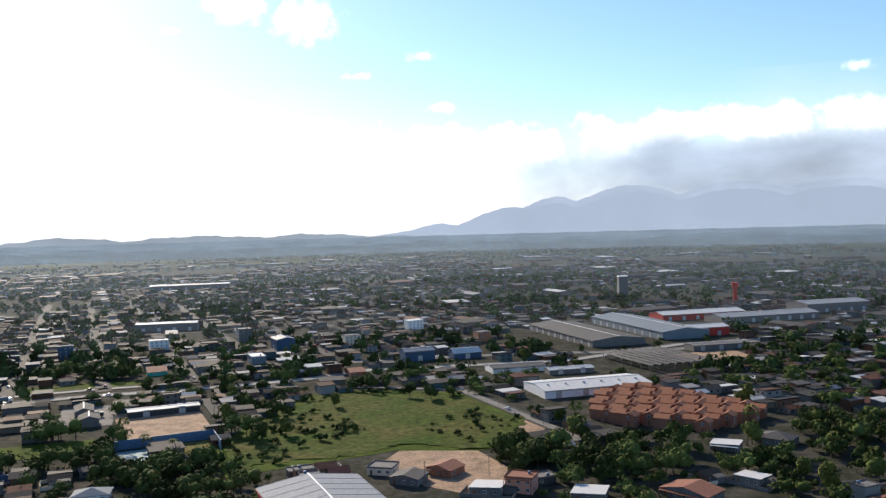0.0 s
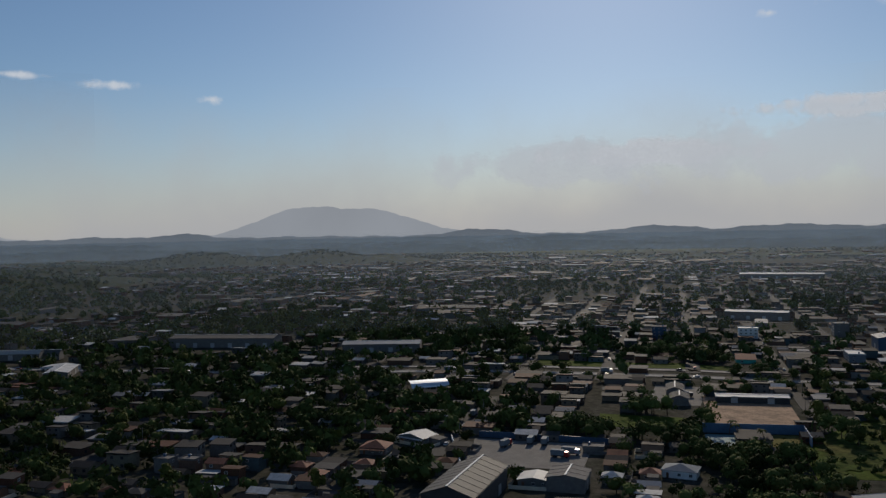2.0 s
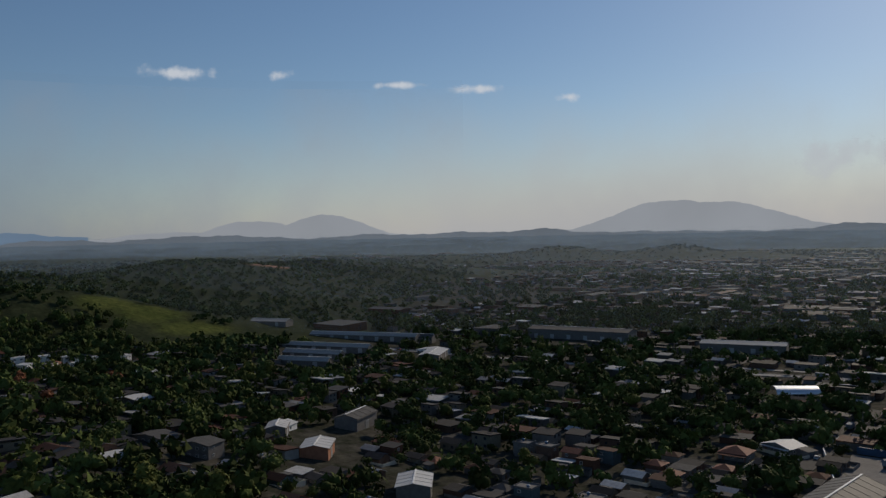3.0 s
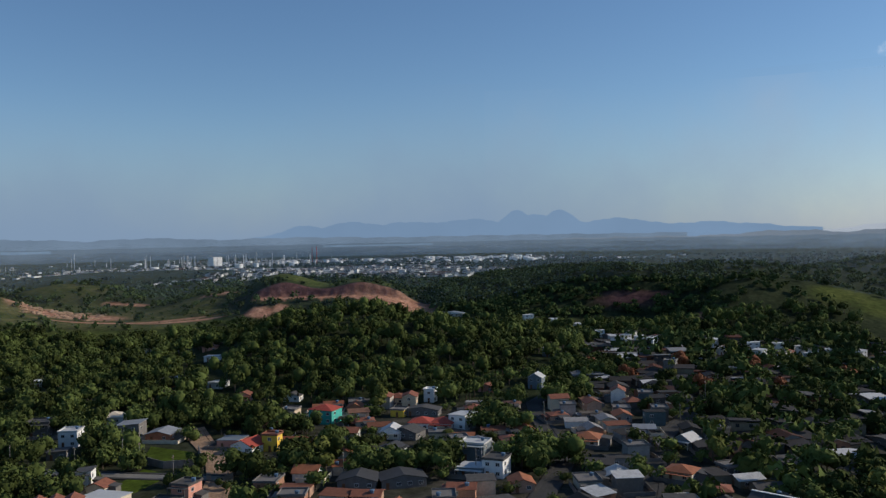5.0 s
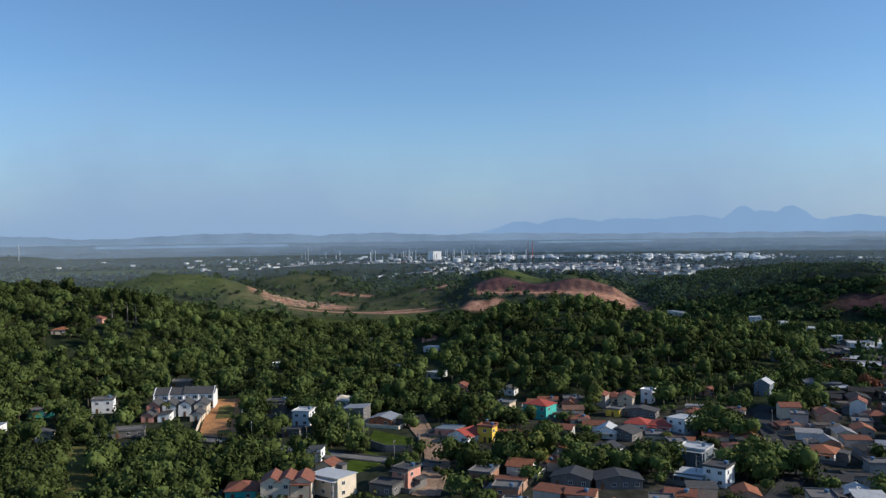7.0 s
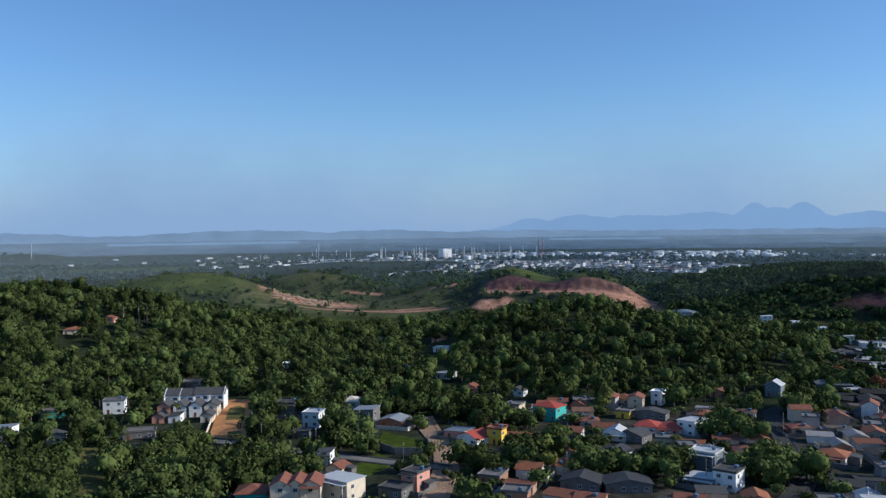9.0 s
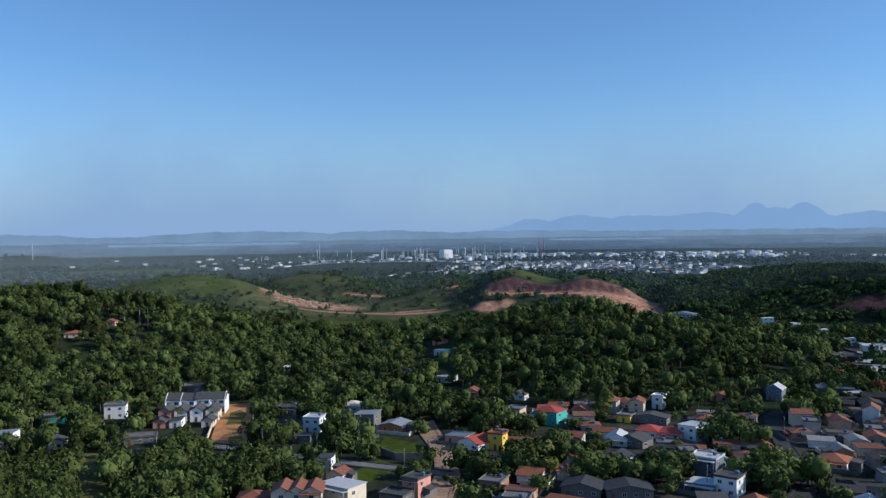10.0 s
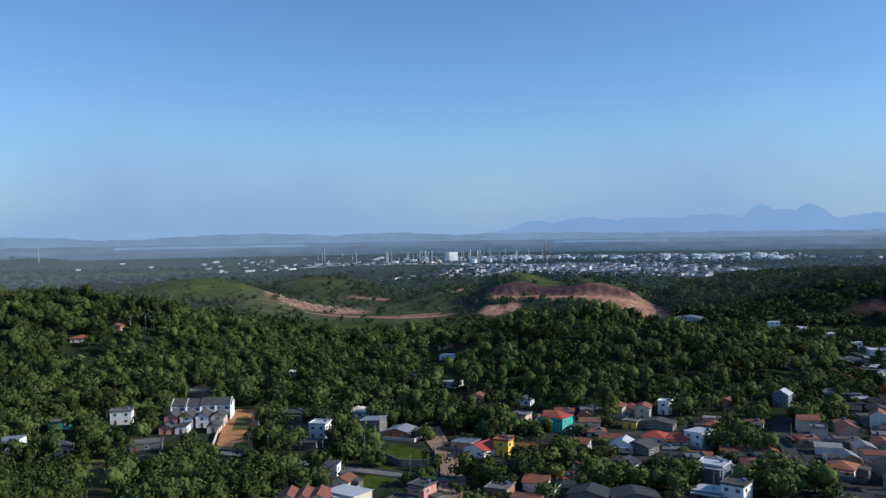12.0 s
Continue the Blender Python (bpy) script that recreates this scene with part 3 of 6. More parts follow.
# Cloud tones are emission: white for the sunlit rim, grey for the shaded bank.
BANK, PUFF, VEIL, RIM = (cloud_material("cloud_bank", (0.28, 0.315, 0.37), 1.0, 0.0024, 0.94, False, True), cloud_material("cloud_puff", (1, 1, 1), 0.95, 0.011, 0.85),
                         cloud_material("cloud_veil", (0.86, 0.87, 0.88), 0.85, 0.0032, 0.6, True), cloud_material("cloud_rim", (1, 1, 1), 0.8, 0.0048, 0.85, True))
for label, mat, a0, a1, e0, e1, d_ in [
        ("white rim of a cloud bank", RIM, -44, 2, 4.4, 8.0, 4870), ("white rim of a cloud bank", RIM, -16, 9, 3.6, 7.0, 4869), ("grey cloud bank over the range", BANK, -42, 0.5, 0.0, 6.5, 4800), ("pale cloud bank low in the sky", VEIL, -10, 36, 1.5, 7.6, 4860),
        ("pale cloud bank low in the sky", RIM, 14, 34, 3.4, 6.0, 4865), ("pale cloud bank low in the sky", VEIL, 18, 42, 2.0, 6.4, 4868), ("pale cloud bank low in the sky", RIM, -8, 8, 4.0, 7.4, 4872),
        ("white broken cloud", PUFF, 4.6, 13.0, 11.0, 16.5, 4851), ("white broken cloud", PUFF, 9.0, 17.0, 12.2, 16.8, 4853), ("thin white cloud streak", PUFF, 5.5, 20.5, 6.7, 8.2, 4851), ("small white cloud", RIM, 3, 21, 5.9, 8.3, 4850), ("small white cloud wisp", PUFF, -1.5, 3.5, 10.6, 12.2, 4850),
        ("small white cloud wisp", PUFF, 3, 8, 9.6, 10.8, 4850), ("small white cloud wisp", PUFF, -2.5, 2.5, 7.2, 8.9, 4850), ("small white cloud wisp", PUFF, 15.5, 18.7, 12.2, 13.6, 4850), ("small white cloud wisp", PUFF, -28, -24, 8.3, 10, 4850),
        ("thin white cloud streak", PUFF, 72.5, 84, 9.4, 11.3, 4850), ("thin white cloud streak", PUFF, 55, 63, 8.7, 10.1, 4850), ("small white cloud", PUFF, 70, 74, 9.5, 11.2, 4850), ("small white cloud wisp", PUFF, 51, 55, 8.0, 9.3, 4850), ("thin white cloud streak", PUFF, 60, 69, 9.2, 10.3, 4850)]:
    cloud(label, mat, a0, a1, e0, e1, d_, 1.35 if mat is BANK else 1.5 if mat in (RIM, VEIL) else 1.15 if "broken" in label else 0.9, 2.6 if mat is BANK else 2.0)


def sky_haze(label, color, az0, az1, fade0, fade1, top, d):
    """The pale band of air low in the sky, painted as a glowing sheet that thins upwards."""
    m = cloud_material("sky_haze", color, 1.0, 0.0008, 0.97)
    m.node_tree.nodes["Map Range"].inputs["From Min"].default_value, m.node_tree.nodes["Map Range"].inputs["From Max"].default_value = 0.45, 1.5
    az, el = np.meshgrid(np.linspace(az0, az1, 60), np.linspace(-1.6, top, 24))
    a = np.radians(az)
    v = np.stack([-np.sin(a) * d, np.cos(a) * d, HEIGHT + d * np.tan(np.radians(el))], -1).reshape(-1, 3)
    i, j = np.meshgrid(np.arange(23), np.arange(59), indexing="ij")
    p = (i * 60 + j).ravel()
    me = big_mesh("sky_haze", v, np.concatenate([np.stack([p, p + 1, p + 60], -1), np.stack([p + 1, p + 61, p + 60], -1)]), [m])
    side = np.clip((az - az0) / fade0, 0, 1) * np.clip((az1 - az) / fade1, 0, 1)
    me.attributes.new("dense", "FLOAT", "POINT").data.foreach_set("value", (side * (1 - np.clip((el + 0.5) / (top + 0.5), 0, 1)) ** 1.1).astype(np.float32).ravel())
    ob = new("backdrop_haze", me)
    ob.visible_shadow = False
    return tagged(ob, label, "backdrop", kind="structure")


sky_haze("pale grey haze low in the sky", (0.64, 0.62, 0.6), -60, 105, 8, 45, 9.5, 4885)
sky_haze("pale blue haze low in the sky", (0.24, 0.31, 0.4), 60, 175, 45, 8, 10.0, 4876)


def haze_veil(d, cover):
    """An upright see-through sheet in place of hazy air, lit by sun and sky; it thins out towards the level of the eye.
    """
    m = bpy.data.materials.new("haze_film")
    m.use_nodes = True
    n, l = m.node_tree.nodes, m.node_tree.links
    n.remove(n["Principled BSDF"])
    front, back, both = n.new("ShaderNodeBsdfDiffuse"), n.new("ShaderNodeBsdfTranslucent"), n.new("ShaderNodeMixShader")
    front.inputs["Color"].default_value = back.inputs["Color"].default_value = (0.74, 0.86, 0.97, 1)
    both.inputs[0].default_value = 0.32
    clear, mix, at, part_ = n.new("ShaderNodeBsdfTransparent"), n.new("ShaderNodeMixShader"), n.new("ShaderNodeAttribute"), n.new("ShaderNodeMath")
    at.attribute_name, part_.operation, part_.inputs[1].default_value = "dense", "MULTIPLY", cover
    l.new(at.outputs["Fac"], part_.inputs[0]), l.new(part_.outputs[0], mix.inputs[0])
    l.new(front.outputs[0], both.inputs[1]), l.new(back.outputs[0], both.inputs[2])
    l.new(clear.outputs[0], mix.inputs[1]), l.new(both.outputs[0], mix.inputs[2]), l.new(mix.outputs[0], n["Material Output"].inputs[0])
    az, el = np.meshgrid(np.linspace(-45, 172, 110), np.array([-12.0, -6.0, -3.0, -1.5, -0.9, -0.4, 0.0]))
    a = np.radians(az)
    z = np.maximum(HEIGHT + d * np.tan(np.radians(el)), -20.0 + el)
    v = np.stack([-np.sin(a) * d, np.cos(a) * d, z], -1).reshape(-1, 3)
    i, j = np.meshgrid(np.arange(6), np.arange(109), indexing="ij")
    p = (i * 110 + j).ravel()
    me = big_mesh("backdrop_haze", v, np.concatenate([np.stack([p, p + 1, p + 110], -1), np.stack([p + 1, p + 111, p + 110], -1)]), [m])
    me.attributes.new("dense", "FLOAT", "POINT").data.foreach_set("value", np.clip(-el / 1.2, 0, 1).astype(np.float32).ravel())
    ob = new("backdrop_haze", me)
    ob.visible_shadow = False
    return tagged(ob, "upright see-through sheet standing in for distance haze", "backdrop", kind="structure")


# Five curved sheets at growing distances imitate haze over town and hills.
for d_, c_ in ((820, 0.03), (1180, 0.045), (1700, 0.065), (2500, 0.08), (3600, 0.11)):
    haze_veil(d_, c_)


# ---- roads, yards and fields ----
U, V = Vector((-0.391, 0.921)), Vector((0.921, 0.391))   # along and across the streets of the plain
rng = np.random.default_rng(7)
ROADS, CLEAR, TAKEN = [], [], []


def inside(x, y, poly):
    hit = np.zeros(np.shape(x), bool)
    for (x0, y0), (x1, y1) in zip(poly, np.roll(poly, -1, 0)):
        hit ^= ((y0 > y) != (y1 > y)) & (x < (x1 - x0) * (y - y0) / (y1 - y0 + 1e-9) + x0)
    return hit


def road(name, label, points, width, mat, category="road", open_side=0.0):
    """A paved strip that lies on the ground, with a raised kerb line on either side."""
    pts = [Vector(p) for p in points]
    fine = [pts[0]]
    for p, q in zip(pts, pts[1:]):
        n = max(1, int((q - p).length / 6))
        fine += [p + (q - p) * (k + 1) / n for k in range(n)]
    ROADS.append((np.array([tuple(p) for p in fine]), width, open_side))
    bm = bmesh.new()
    rows = []
    for i, p in enumerate(fine):
        d = (fine[min(i + 1, len(fine) - 1)] - fine[max(i - 1, 0)]).normalized()
        s = Vector((d.y, -d.x))
        row = []
        for off, up in ((-width / 2 - 1.2, 0.05), (-width / 2 - 1.2, 0.36), (-width / 2, 0.36), (-width / 2, 0.22), (width / 2, 0.22), (width / 2, 0.36), (width / 2 + 1.2, 0.36), (width / 2 + 1.2, 0.05)):
            c = p + s * off
            row.append(bm.verts.new(spot(c.x, c.y, up)))
        rows.append(row)
    for a, b in zip(rows, rows[1:]):
        for k in range(7):
            f = bm.faces.new((a[k], a[k + 1], b[k + 1], b[k]))
            f.material_index = 0 if k == 3 else 1
    return tagged(new(name, as_mesh(name, bm, mat, mat if mat is M["dirt"] else M["concrete"] if width > 4 else M["asphalt"])), label, category, kind="structure")


def patch(name, label, corners, mat, lift=0.12, category="ground", wobble=2.0, keep=True, front=0):
    """A level piece of ground with an uneven border."""
    bm = bmesh.new()
    ring = []
    pts = [Vector(c) for c in corners]
    for p, q in zip(pts, pts[1:] + pts[:1]):
        n = max(1, int((q - p).length / 5))
        for k in range(n):
            c = p + (q - p) * k / n + Vector((noise.noise((p.x + k, p.y, 0)), noise.noise((p.x, p.y + k, 5)))) * wobble
            ring.append(c)
    top = [bm.verts.new(spot(c.x, c.y, lift)) for c in ring]
    low = [bm.verts.new(spot(c.x, c.y, -0.3)) for c in ring]
    bm.faces.new(top)
    for i in range(len(ring)):
        j = (i + 1) % len(ring)
        bm.faces.new((top[j], top[i], low[i], low[j]))
    bmesh.ops.triangulate(bm, faces=[f for f in bm.faces if len(f.verts) > 4])
    if keep:
        for s in np.arange(0, front + 1, 6.0):
            c = np.array(corners, float)
            CLEAR.append(c * (1 - s / np.hypot(c[:, 0], c[:, 1]))[:, None])
    return tagged(new(name, as_mesh(name, bm, mat)), label, category, kind="structure")


def street(b, a0, a1, width=3.8):
    p, q = U * a0 + V * b, U * a1 + V * b
    road("road", "narrow grey asphalt street with worn kerbs", [p, q], width, M["asphalt"])


road("road", "wide grey asphalt highway with pale kerbs", [(-420, 190), (-330, 232), (-275, 267), (-219, 305), (-141, 336), (-101, 346), (-60, 362), (-33, 383), (55, 394), (119, 437), (243, 471), (420, 540)], 4.6, M["highway"], open_side=9)
road("road", "wide grey asphalt highway with pale kerbs", [(-275, 283), (-219, 321), (-141, 352), (-101, 362)], 4, M["highway"])
road("road", "asphalt road beside the green field", [(-50, 343), (-30, 339), (5, 330), (21, 291), (35, 257), (38, 246)], 3.4, M["concrete"], open_side=4)
road("road", "asphalt avenue past the big sheds", [(-60, 405), (40, 420), (100, 415), (180, 452), (300, 500), (420, 600)], 5, M["concrete"], open_side=6)
for b_, a0_, a1_ in ((43, 290, 335), (43, 372, 900), (79, 385, 900), (7, 372, 900), (-29, 350, 900), (-65, 225, 310), (-65, 345, 800), (-101, 340, 800), (-137, 340, 800), (-160, 185, 330),
                     (115, 420, 900), (151, 430, 900), (-209, 320, 800)):
    street(b_, a0_, a1_)
for a_ in (460, 570, 690):
    p_, q_ = U * a_ + V * -230, U * a_ + V * 190
    road("road", "narrow grey asphalt cross street", [p_, q_], 3.6, M["asphalt"])
road("road", "winding street of the hillside quarter", [(-150, -40), (-237, -40), (-275, -54), (-310, -65), (-345, -60)], 3.6, M["asphalt"])
road("road", "narrow street between small houses", [(-180, -15), (-264, -17), (-330, -5), (-400, 10), (-440, -4)], 3.6, M["asphalt"])
road("road", "dusty earth lane between walls", [(-172, -112), (-196, -124), (-215, -137), (-231, -153), (-246, -166)], 4.5, M["dirt"], open_side=13)
road("road", "dusty lane below the row houses", [(-196, -124), (-192, -150), (-188, -185), (-183, -215), (-165, -245)], 4, M["concrete"])

def meadow(label, corners, bump=0.35, cell=2.2):
    """Rough grass: a fine uneven sheet inside a border."""
    c = np.array(corners, float)
    xs, ys = np.arange(c[:, 0].min(), c[:, 0].max(), cell), np.arange(c[:, 1].min(), c[:, 1].max(), cell)
    gx, gy = np.meshgrid(xs, ys)
    hit = inside(gx + 2.5 * np.sin(gy * 0.2), gy + 2.5 * np.sin(gx * 0.17), c)
    gx, gy = gx + rng.uniform(-0.7, 0.7, gx.shape), gy + rng.uniform(-0.7, 0.7, gx.shape)
    z = 0.15 + bump * np.clip(0.5 + 0.35 * np.sin(gx * 0.31 + np.sin(gy * 0.2)) + 0.3 * np.sin(gy * 0.37 + 2 * np.sin(gx * 0.13)) + rng.uniform(-0.4, 0.4, gx.shape), 0, 2) * np.where(hit, 1, 0)
    i, j = np.nonzero(hit[:-1, :-1] & hit[1:, :-1] & hit[:-1, 1:] & hit[1:, 1:])
    k = len(xs)
    p = i * k + j
    tris = np.concatenate([np.stack([p, p + 1, p + k], -1), np.stack([p + 1, p + k + 1, p + k], -1)])
    CLEAR.append(c)
    return tagged(new("field", big_mesh("field", np.stack(lay(gx, gy, z), -1).reshape(-1, 3), tris, [M["meadow"]])), label, "field", kind="structure")


patch("field_edge", "trampled grass at the field's edge", [(-70, 249), (-54, 328), (-31, 335), (5, 324), (26, 280), (28, 250), (7, 237), (-15, 240), (-30, 232), (-49, 222), (-56, 215)], M["grass"], 0.1, category="field", keep=False)
meadow("overgrown bright green vacant field", [(-68, 251), (-53, 326), (-31, 333), (4, 322), (24, 279), (26, 251), (7, 240), (-15, 243), (-30, 235), (-49, 225), (-54, 218)])
patch("field", "strip of grass beside the highway", [(-222, 318), (-172, 343), (-160, 362), (-215, 345)], M["grass"], category="field", lift=0.2)
patch("field", "strip of grass beside the highway", [(-165, 345), (-128, 358), (-130, 370), (-160, 366)], M["grass"], category="field", lift=0.2)
patch("field", "grass patch between yards", [(-135, 255), (-108, 264), (-104, 248), (-128, 238)], M["grass"], category="field")
patch("yard", "bare brown earth building plot", [(-118, 300), (-92, 312), (-74, 270), (-97, 256)], M["dirt"], category="yard")
patch("yard", "pale concrete yard of the white halls", [(-141, 312), (-123, 318), (-112, 284), (-128, 277)], M["concrete"], category="yard")
patch("yard", "pale concrete lorry yard", [(-150, 205), (-117, 217), (-107, 192), (-136, 180)], M["concrete"], category="yard")
patch("yard", "dusty earth plaza", [(102, 403), (139, 416), (142, 388), (112, 380)], M["dirt"], category="yard")
patch("yard", "dusty earth strip behind the hall", [(-14, 240), (8, 238), (18, 214), (8, 196), (-6, 206), (-18, 228)], M["dirt"], category="yard")
patch("yard", "bare earth path at the field's corner", [(24, 278), (30, 262), (24, 250), (18, 258)], M["dirt"], category="yard", lift=0.18)
# Lawn of dry grass next to the paved court.
patch("yard", "dry grass lawn beside the court", [(-84, 253), (-73, 259), (-67, 247), (-78, 240)], M["dry_grass"], category="yard", wobble=0.4)
patch("yard", "pale blue-green dry grass lawn beside the court", [(-96, 246), (-86, 251), (-80, 239), (-90, 233)], M["court"], category="yard", wobble=0.3)
patch("yard", "orange clay plot beside the row houses", [(-186, -206), (-192, -196), (-238, -239), (-229, -247)], M["orange_dirt"], category="yard", wobble=0.8, lift=0.3, front=20)
patch("field", "weedy grass on the clay plot", [(-207, -221), (-210, -217), (-222, -227), (-226, -234), (-221, -234)], M["dry_grass"], category="field", wobble=2.5, lift=0.42)
patch("field", "weedy grass on the clay plot", [(-191, -203), (-194, -200), (-198, -204), (-195, -207)], M["dry_grass"], category="field", wobble=1.5, lift=0.42)
patch("yard", "cleared grassy slope with bare soil", [(-157, -230), (-162, -228), (-146, -200), (-134, -184), (-129, -190), (-141, -208)], M["dry_grass"], category="yard", wobble=2.0, lift=0.2)
patch("yard", "bright green lawn beside the lane", [(-175, -138), (-196, -139), (-199, -150), (-180, -146)], M["grass"], category="yard", wobble=1.0, lift=0.2)
patch("yard", "grassy terrace behind a cement wall", [(-207, -138), (-218, -147), (-221, -164), (-206, -156)], M["grass"], category="yard", wobble=0.5, lift=0.3)


GROVES = [(-78, 226, 14), (-108, 238, 14), (-62, 214, 18), (44, 214, 18), (68, 232, 24), (88, 216, 22), (20, 226, 9), (-120, 264, 8), (-36, 338, 6), (60, 292, 8), (-148, 372, 14), (-175, 390, 16), (-60, 190, 20), (118, 250, 20), (-128, 228, 12), (-207, -117, 13), (-225, -134, 8), (-268, -68, 9), (-220, -73, 9), (-378, -51, 16), (-317, -54, 9), (-245, -130, 6), (-212, -88, 8), (-231, -46, 10)]


# ---- buildings ----
def gable_roof(w, d, z, rise, over=0.5, thick=0.18):
    bm = bmesh.new()
    hw, hd = w / 2 + over, d / 2 + over
    drop = rise * over / (w / 2)
    prism(bm, [(-hw, z - drop), (0, z + rise), (hw, z - drop), (hw, z - drop + thick), (0, z + rise + thick), (-hw, z - drop + thick)], -hd, hd)
    return bm


def hip_roof(w, d, z, rise, over=0.5):
    bm = bmesh.new()
    hw, hd = w / 2 + over, d / 2 + over
    r = max(0.2, hd - hw)
    base = [bm.verts.new(p) for p in ((-hw, -hd, z), (hw, -hd, z), (hw, hd, z), (-hw, hd, z))]
    eave = [bm.verts.new((v.co.x, v.co.y, z + 0.15)) for v in base]
    a, b = bm.verts.new((0, -r, z + rise)), bm.verts.new((0, r, z + rise))
    bm.faces.new(base[::-1])
    for i in range(4):
        bm.faces.new((base[i], base[(i + 1) % 4], eave[(i + 1) % 4], eave[i]))
    bm.faces.new((eave[0], eave[1], a)), bm.faces.new((eave[1], eave[2], b, a)), bm.faces.new((eave[2], eave[3], b)), bm.faces.new((eave[3], eave[0], a, b))
    return bm


def lean_roof(w, d, z, rise, over=0.4, thick=0.12):
    bm = bmesh.new()
    hw, hd = w / 2 + over, d / 2 + over
    return prism(bm, [(-hw, z), (hw, z + rise), (hw, z + rise + thick), (-hw, z + thick)], -hd, hd)


def slab_roof(w, d, z, over=0.3, edge=0.7):
    hw, hd = w / 2 + over, d / 2 + over
    return boxes((-hw, hw, -hd, hd, z, z + 0.2), (-hw, hw, -hd, -hd + 0.15, z + 0.2, z + edge), (-hw, hw, hd - 0.15, hd, z + 0.2, z + edge),
                 (-hw, -hw + 0.15, -hd + 0.15, hd - 0.15, z + 0.2, z + edge), (hw - 0.15, hw, -hd + 0.15, hd - 0.15, z + 0.2, z + edge))


FRAME = as_mesh("window", boxes((-0.7, 0.7, -0.06, 0.05, -0.62, -0.5), (-0.7, 0.7, -0.06, 0.05, 0.5, 0.62), (-0.7, -0.58, -0.06, 0.05, -0.5, 0.5), (0.58, 0.7, -0.06, 0.05, -0.5, 0.5), (-0.05, 0.05, -0.06, 0.05, -0.5, 0.5)), M["frame"])
PANE = as_mesh("pane", boxes((-0.58, 0.58, -0.02, 0.02, -0.5, 0.5)), M["glass"])
DOOR = as_mesh("door", boxes((-0.5, 0.5, -0.05, 0.05, 0, 2.1), (-0.38, 0.38, -0.08, -0.05, 0.2, 1.0), (-0.38, 0.38, -0.08, -0.05, 1.15, 1.95)), M["wood"])
_t = bmesh.new()
tube(_t, (0, 0, 0), (0, 0, 0.9), 0.55, 0.75, 10), tube(_t, (0, 0, 0.9), (0, 0, 1.1), 0.8, 0.45, 10)
TANK = as_mesh("water_tank", _t, M["tank"])


def window(parent, x, y, z, turn=0, sx=1.0, sz=1.0):
    f = part("window", FRAME, None, parent)
    f.matrix_basis = pose(x, y, z, 0, 0, turn) @ Matrix.Diagonal((sx, 1, sz, 1))
    part("pane", PANE, None, f)


def house(m, w, d, floors, roof, wall_mat, roof_mat, label, rise=1.6, storey=2.9, tank=False, group="", category="house", windows=True, veranda=False, name="house", annex=False):
    """A small house: walls, a roof of one of four kinds, framed windows, a door, and a water tank on flat roofs."""
    ob = thing(name, m, label, category, group)
    top = floors * storey
    if roof == "gable":
        bm = bmesh.new()
        prism(bm, [(-w / 2, -1.5), (w / 2, -1.5), (w / 2, top), (0, top + rise), (-w / 2, top)], -d / 2, d / 2)
    elif roof == "lean":
        bm = bmesh.new()
        prism(bm, [(-w / 2, -1.5), (w / 2, -1.5), (w / 2, top + rise * 0.5), (-w / 2, top)], -d / 2, d / 2)
    else:
        bm = boxes((-w / 2, w / 2, -d / 2, d / 2, -1.5, top))
    part("wall", bm, wall_mat, ob)
    build = {"gable": lambda: gable_roof(w, d, top + 0.02, rise), "hip": lambda: hip_roof(w, d, top, rise), "lean": lambda: lean_roof(w, d, top + 0.02, rise * 0.5), "slab": lambda: slab_roof(w, d, top)}[roof]
    part("roof", build(), roof_mat, ob)
    if windows:
        for f in range(floors):
            z = f * storey + 1.55
            n = max(1, int(w / 3.4))
            for k in range(n):
                x = (k + 0.5) * w / n - w / 2
                if f == 0 and k == 0:
                    part("door", DOOR, None, ob).matrix_basis = pose(x, -d / 2 - 0.03, 0)
                else:
                    window(ob, x, -d / 2 - 0.02, z)
                if k == n - 1:
                    window(ob, w / 2 + 0.02, 0.3 * d - d / 2, z, 90)
    if tank:
        part("water_tank", TANK, None, ob, "round plastic water tank").matrix_basis = pose(w * 0.25, d * 0.2, top + (0.2 if roof == "slab" else rise * 0.5))
    if annex:
        a0, a1, low = w / 2 + 0.04, w / 2 + 0.42 * w, min(2.5, storey * 0.9)
        part("annex", boxes((a0, a1, -d * 0.1, d * 0.42, -1.5, low)), M["cement"], ob, "bare cement annex")
        shed = bmesh.new()
        prism(shed, [(a0, low + 0.5), (a1 + 0.4, low + 0.04), (a1 + 0.4, low + 0.14), (a0, low + 0.6)], -d * 0.1 - 0.3, d * 0.42 + 0.3)
        part("annex_roof", shed, M["fibre"], ob, "grey sheet annex roof")
        part("yard_wall", boxes((-w * 0.75, w * 0.95, -d * 0.5 - 3.2, -d * 0.5 - 3.05, -1.5, 1.5), (w * 0.95 - 0.15, w * 0.95, -d * 0.5 - 3.05, -d * 0.1, -1.5, 1.5), (-w * 0.75, -w * 0.75 + 0.15, -d * 0.5 - 3.05, d * 0.3, -1.5, 1.5)), M["cream"] if roof == "gable" else M["cement"], ob, "plastered yard wall")
    if veranda:
        part("veranda", boxes((-w / 2, w / 2, -d / 2 - 2, -d / 2 - 0.06, top - 0.5, top - 0.35), (-w / 2, -w / 2 + 0.2, -d / 2 - 2, -d / 2 - 1.8, -1, top - 0.5), (w / 2 - 0.2, w / 2, -d / 2 - 2, -d / 2 - 1.8, -1, top - 0.5)), roof_mat, ob)
    return ob


